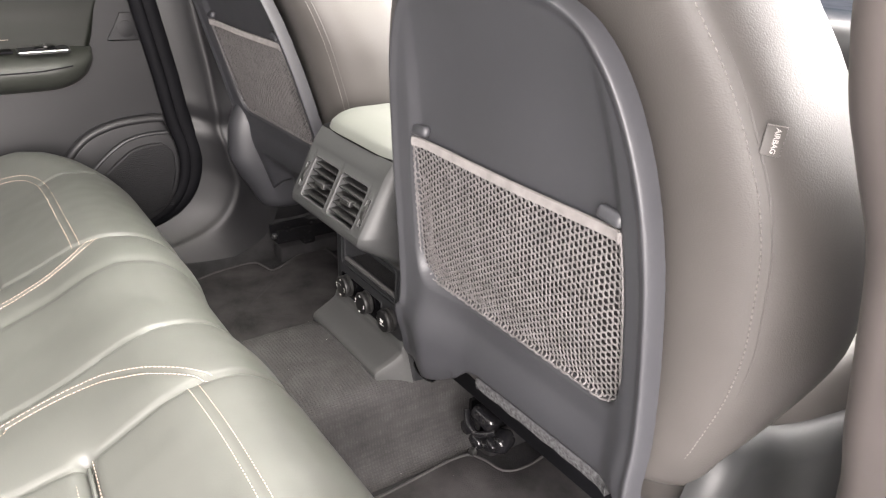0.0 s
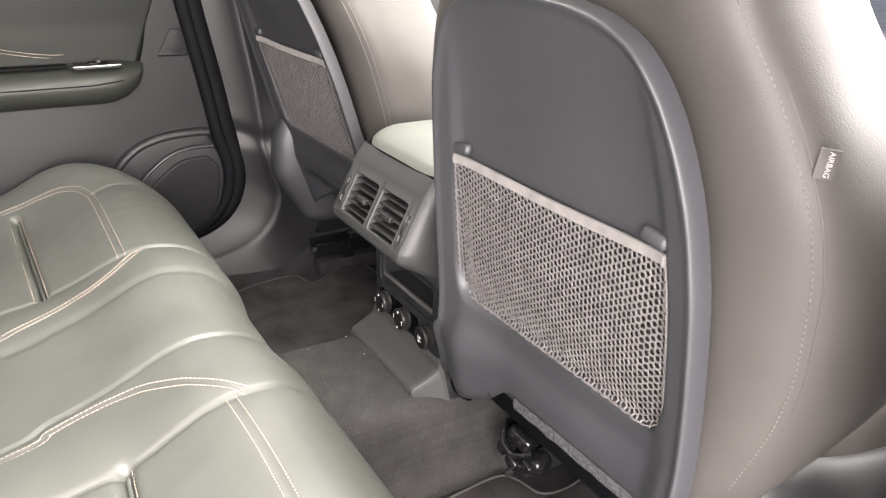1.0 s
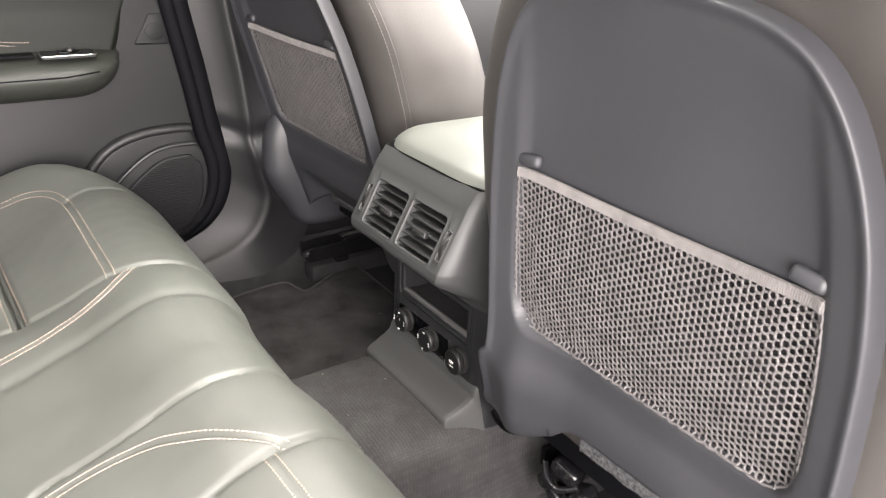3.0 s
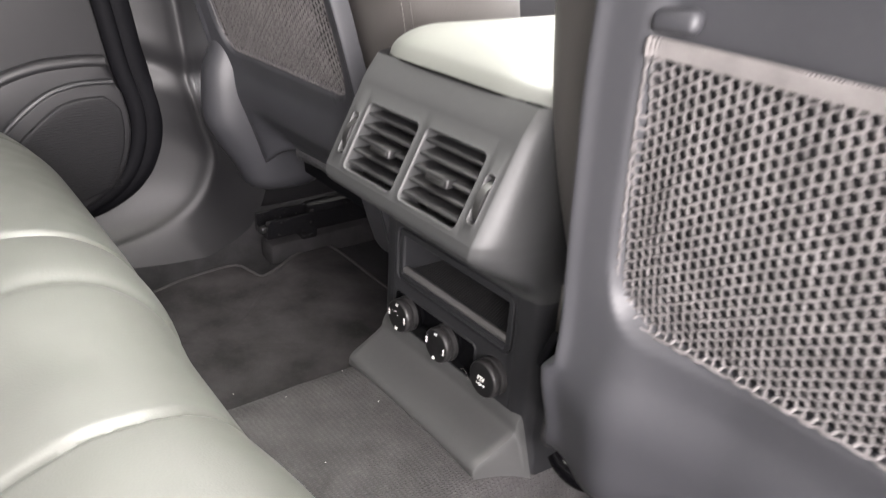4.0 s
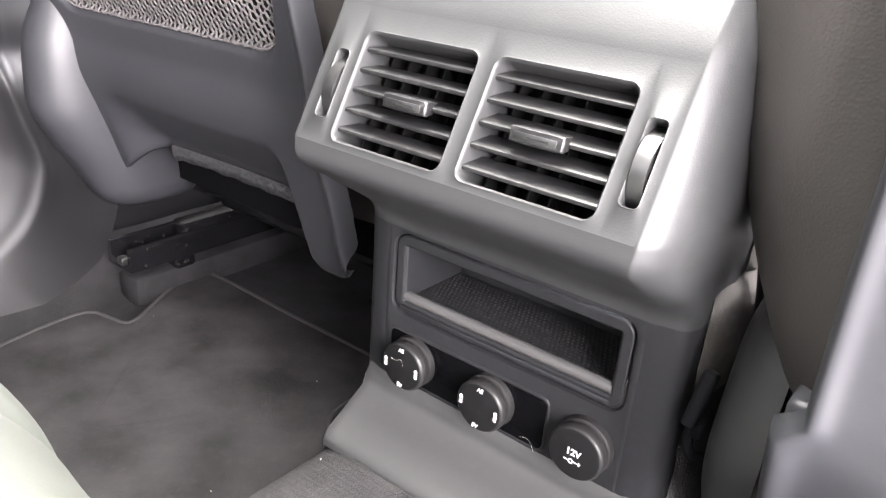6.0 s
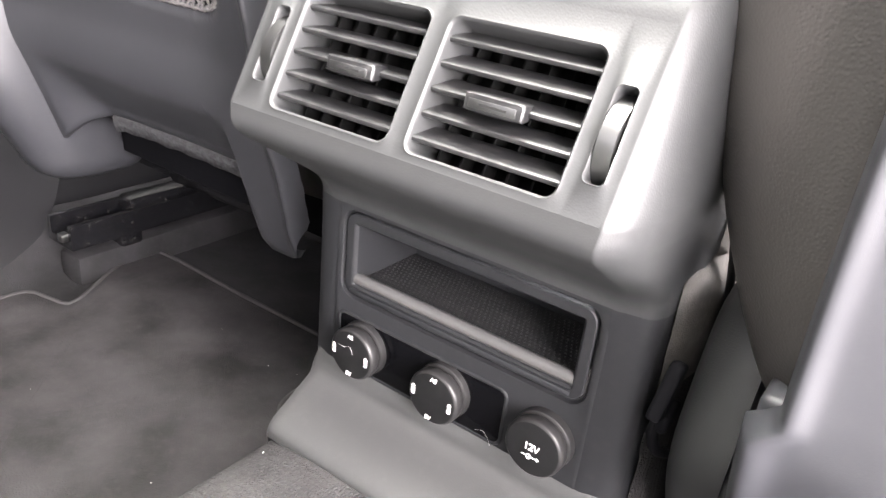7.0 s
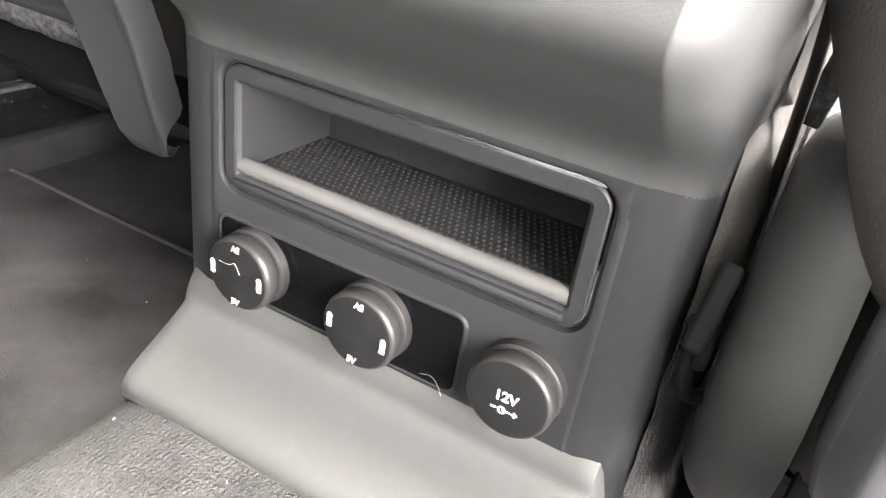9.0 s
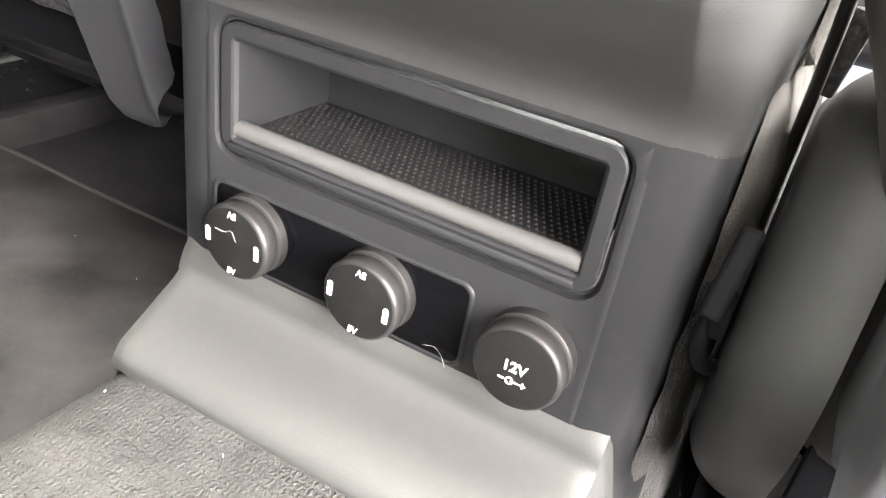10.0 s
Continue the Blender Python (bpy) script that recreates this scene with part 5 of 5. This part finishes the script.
Geo().slab([(x, z) for x, z in o], 0.0006, basis(panel_pt(-0.0204, 0.3612, 0.0002), (1, 0, 0), (0, 0, 1)), 0.0004, 2).make("socket_plate", GLOSS, con, "gloss black socket plate")


def cap(x, z, r, name, label, twist):
    """A push-in socket cover: foot ring, groove and domed face."""
    m = basis(panel_pt(x, z, 0.0), (1, 0, 0), (0, 0, 1))
    foot = Geo().lathe([(r + 0.0006, 0.0), (r + 0.0006, 0.0015), (r + 0.0003, 0.0042), (r - 0.0007, 0.0050), (r - 0.0026, 0.0052), (r - 0.0028, 0.0066)], 56, m)
    ob = foot.make(name, CAP_RIM, con, label, angle=40)
    rim = Geo().lathe([(r - 0.0028, 0.0062), (r - 0.0004, 0.0066), (r + 0.0001, 0.0074), (r + 0.0001, 0.0112), (r - 0.0004, 0.0126), (r - 0.0014, 0.0134)], 56, m)
    rim.make("rim", CAP_RIM, ob, angle=40)
    Geo().lathe([(r - 0.0011, 0.0124), (r - 0.0014, 0.0135), (r - 0.0030, 0.0139), (0.001, 0.0141)], 56, m).make("face", CAP, ob, "matt black cap face")
    return ob, m @ place(0, 0, 0.0142)


for x, tilt in ((-0.0585, 0), (0.0012, 3)):
    ob, m = cap(x, 0.3620, 0.0163, "charging_socket_cap", "round black charging socket cap with white marks", tilt)
    m = m @ pose(0, 0, 0, 0, 0, -tilt)
    for sx in (-1, 1):
        # a cell sign: pale body with a terminal, dark window and dot
        mm = m @ place(sx * 0.0123, 0.0004, 0)
        sign = Geo().slab(rounded_rect(0.0024, 0.0058, 0.0003, 2), 0.0002, mm)
        sign.box((0.0012, 0.0007, 0.0002), mm @ place(0, 0.0031, 0.0001))
        sign = sign.make("mark", WHITE_INK, ob)
        for dx in (-0.0008, 0.0008):
            Geo().box((0.0003, 0.0044, 0.0002), mm @ place(dx, -0.0002, 0.00022)).make("mark_line", CAP, sign)
        Geo().box((0.0006, 0.0006, 0.0002), mm @ place(0, 0.0002, 0.00022)).make("mark_dot", CAP, sign)
    lettering("lettering", "5V", 0.0038, m @ pose(0, 0.0128, 0.0002, 0, 0, 180), WHITE_INK, ob)
    lettering("lettering", "5V", 0.0038, m @ pose(0, -0.0124, 0.0002), WHITE_INK, ob)
ob, m = cap(0.0643, 0.3640, 0.0164, "power_socket_cap", "round black twelve volt socket cap with white print", 0)
lettering("lettering", "12V", 0.0056, m @ pose(0.0, 0.0014, 0.0002), WHITE_INK, ob)
sym = Geo().box((0.0022, 0.0006, 0.0002), m @ place(-0.0040, -0.0042, 0.0001))
sym.tube([tuple((m @ place(-0.0008, -0.0042, 0.0002)) @ Vector((0.0013 * math.cos(a), 0.0013 * math.sin(a), 0))) for a in np.linspace(0.6, 5.7, 14)], 0.0003, 5)
sym.box((0.0030, 0.0006, 0.0002), m @ place(0.0010, -0.0042, 0.0001))
sym.box((0.0022, 0.0006, 0.0002), m @ place(0.0040, -0.0042, 0.0001))
sym.box((0.0006, 0.0022, 0.0002), m @ place(0.0040, -0.0042, 0.0001))
sym.make("polarity_sign", WHITE_INK, ob)
Geo().tube(spline([panel_pt(0.024, 0.3470, 0.0016), panel_pt(0.029, 0.3485, 0.0016), panel_pt(0.0325, 0.3455, 0.0016), panel_pt(0.0345, 0.3415, 0.0016)], 16), 0.00005, 4).make("lint_fibre", LINT, con)
Geo().tube(spline([panel_pt(-0.067, 0.3665, 0.0146), panel_pt(-0.062, 0.3665, 0.0146), panel_pt(-0.0585, 0.3680, 0.0146), panel_pt(-0.056, 0.3640, 0.0146)], 16), 0.00006, 4).make("lint_fibre", LINT, con)

# foot ledge
prof_l = spline([(PY0 + 0.002, 0.345), (PY0 - 0.0025, 0.3372), (-0.0105, 0.3278), (-0.028, 0.3182), (-0.0425, 0.3118), (-0.0475, 0.3075), (-0.0485, 0.3030), (-0.0465, 0.2980), (-0.03, 0.296)], 34)
rows = []
for t in np.r_[np.linspace(-1, -0.92, 7), np.linspace(-0.90, 0.90, 22), np.linspace(0.92, 1, 7)]:
    r = []
    e = max(0.0, (abs(t) - 0.92) / 0.08)
    for y, z in prof_l:
        f = np.clip((PY0 - y) / 0.05, 0, 1)
        w = 0.1010 - 0.0055 * f - 0.0025 * (1 - f) ** 4
        r.append((CX + t * w, y + 0.001 * e * e, z - 0.0012 * e * e))
    rows.append(r)
g = Geo().rows(rows)
for r in (rows[0], rows[-1]):
    sgn = 1 if r[0][0] > CX else -1
    # the cheek flares out towards the console's side
    cheek = [r]
    for k in (0.08, 0.25, 0.5, 0.75, 1.0):
        cheek.append([(p[0] + sgn * (0.0028 * k ** 0.5 + 0.0150 * k * float(np.clip((p[1] + 0.0485) / 0.06, 0, 1))), p[1] + 0.005 * k, p[2] + (0.284 - p[2]) * k) for p in r])
    g.rows(cheek)
g.make("foot_ledge", CONSOLE_LIT, con, "plastic ledge at the console foot, paler to carry light", angle=45)

# carpeted flank between console and seat
for s in (1, -1):
    flank = Geo()
    flank.rows([[(CX + s * (0.1068 + 0.0095 * min(1, (y - 0.014) / 0.05) ** 0.5 * min(1, (0.48 - z) / 0.05) + 0.0006 * noise.noise((y * 60, z * 60, s))), y, z) for y in np.linspace(0.0145, 0.50, 80)] for z in np.linspace(0.40, 0.475, 16)])
    flank.rows([[(CX + s * (0.1105 + 0.006 * min(1, (y - 0.045) / 0.03) ** 0.5 + 0.0004 * noise.noise((y * 60, z * 60, s))), y, z) for y in np.linspace(0.0455, 0.42, 60)] for z in np.linspace(0.468, 0.598, 30)])
    low = Geo().rows([[(CX + s * (0.1068 + 0.0098 * min(1, (y - 0.014) / 0.05) ** 0.5 + 0.0010 * noise.noise((y * 60, z * 60, s))), y, z) for y in np.linspace(0.0145, 0.50, 80)] for z in np.linspace(0.28, 0.402, 26)])
    low.make("carpet_flank", TUNNEL, con, "dusty dark carpet on the console flank", angle=80)
    flank.make("side_trim", FLANK, con, "dusty trim on the upper console flank, paler than the carpet below", angle=80)

for s in (1, -1):
    Geo().tube(spline([(CX + s * 0.116, 0.125, 0.31), (CX + s * 0.1165, 0.112, 0.338), (CX + s * 0.1165, 0.086, 0.382), (CX + s * 0.1165, 0.075, 0.430), (CX + s * 0.1165, 0.045, 0.48), (CX + s * 0.116, 0.02, 0.505)], 30), 0.0022, 8).make("flank_edge_trim", CAP_RIM, con, "thin pale plastic edge trim", angle=80)

# felt strap that holds the flank trim
Geo().box((0.011, 0.004, 0.040), pose(0.1235, 0.150, 0.457, 12, 8, 0), 0.0018, 2).make("felt_strap", FELT, con, "short grey felt strap")

# crumbs and lint on the carpets
rng = random.Random(11)
g = Geo()
for k in range(34):
    if k < 14:
        x, y, z = rng.uniform(-0.09, 0.16), rng.uniform(-0.24, -0.06), TUNNEL_Z + 0.004
        if abs(x) > 0.085:
            continue
    else:
        x, y, z = rng.choice((-1, 1)) * rng.uniform(0.15, 0.52), rng.uniform(-0.18, 0.16), FLOOR_Z + 0.0105
    r = rng.uniform(0.00018, 0.0004)
    g.box((r * rng.uniform(1, 4), r, r), pose(x, y, z + r * 0.5, 0, 0, rng.uniform(0, 180)))
tagged(g.make("carpet_crumbs", LINT), "tiny pale crumbs and lint on the carpet", "crumbs", kind="stuff")
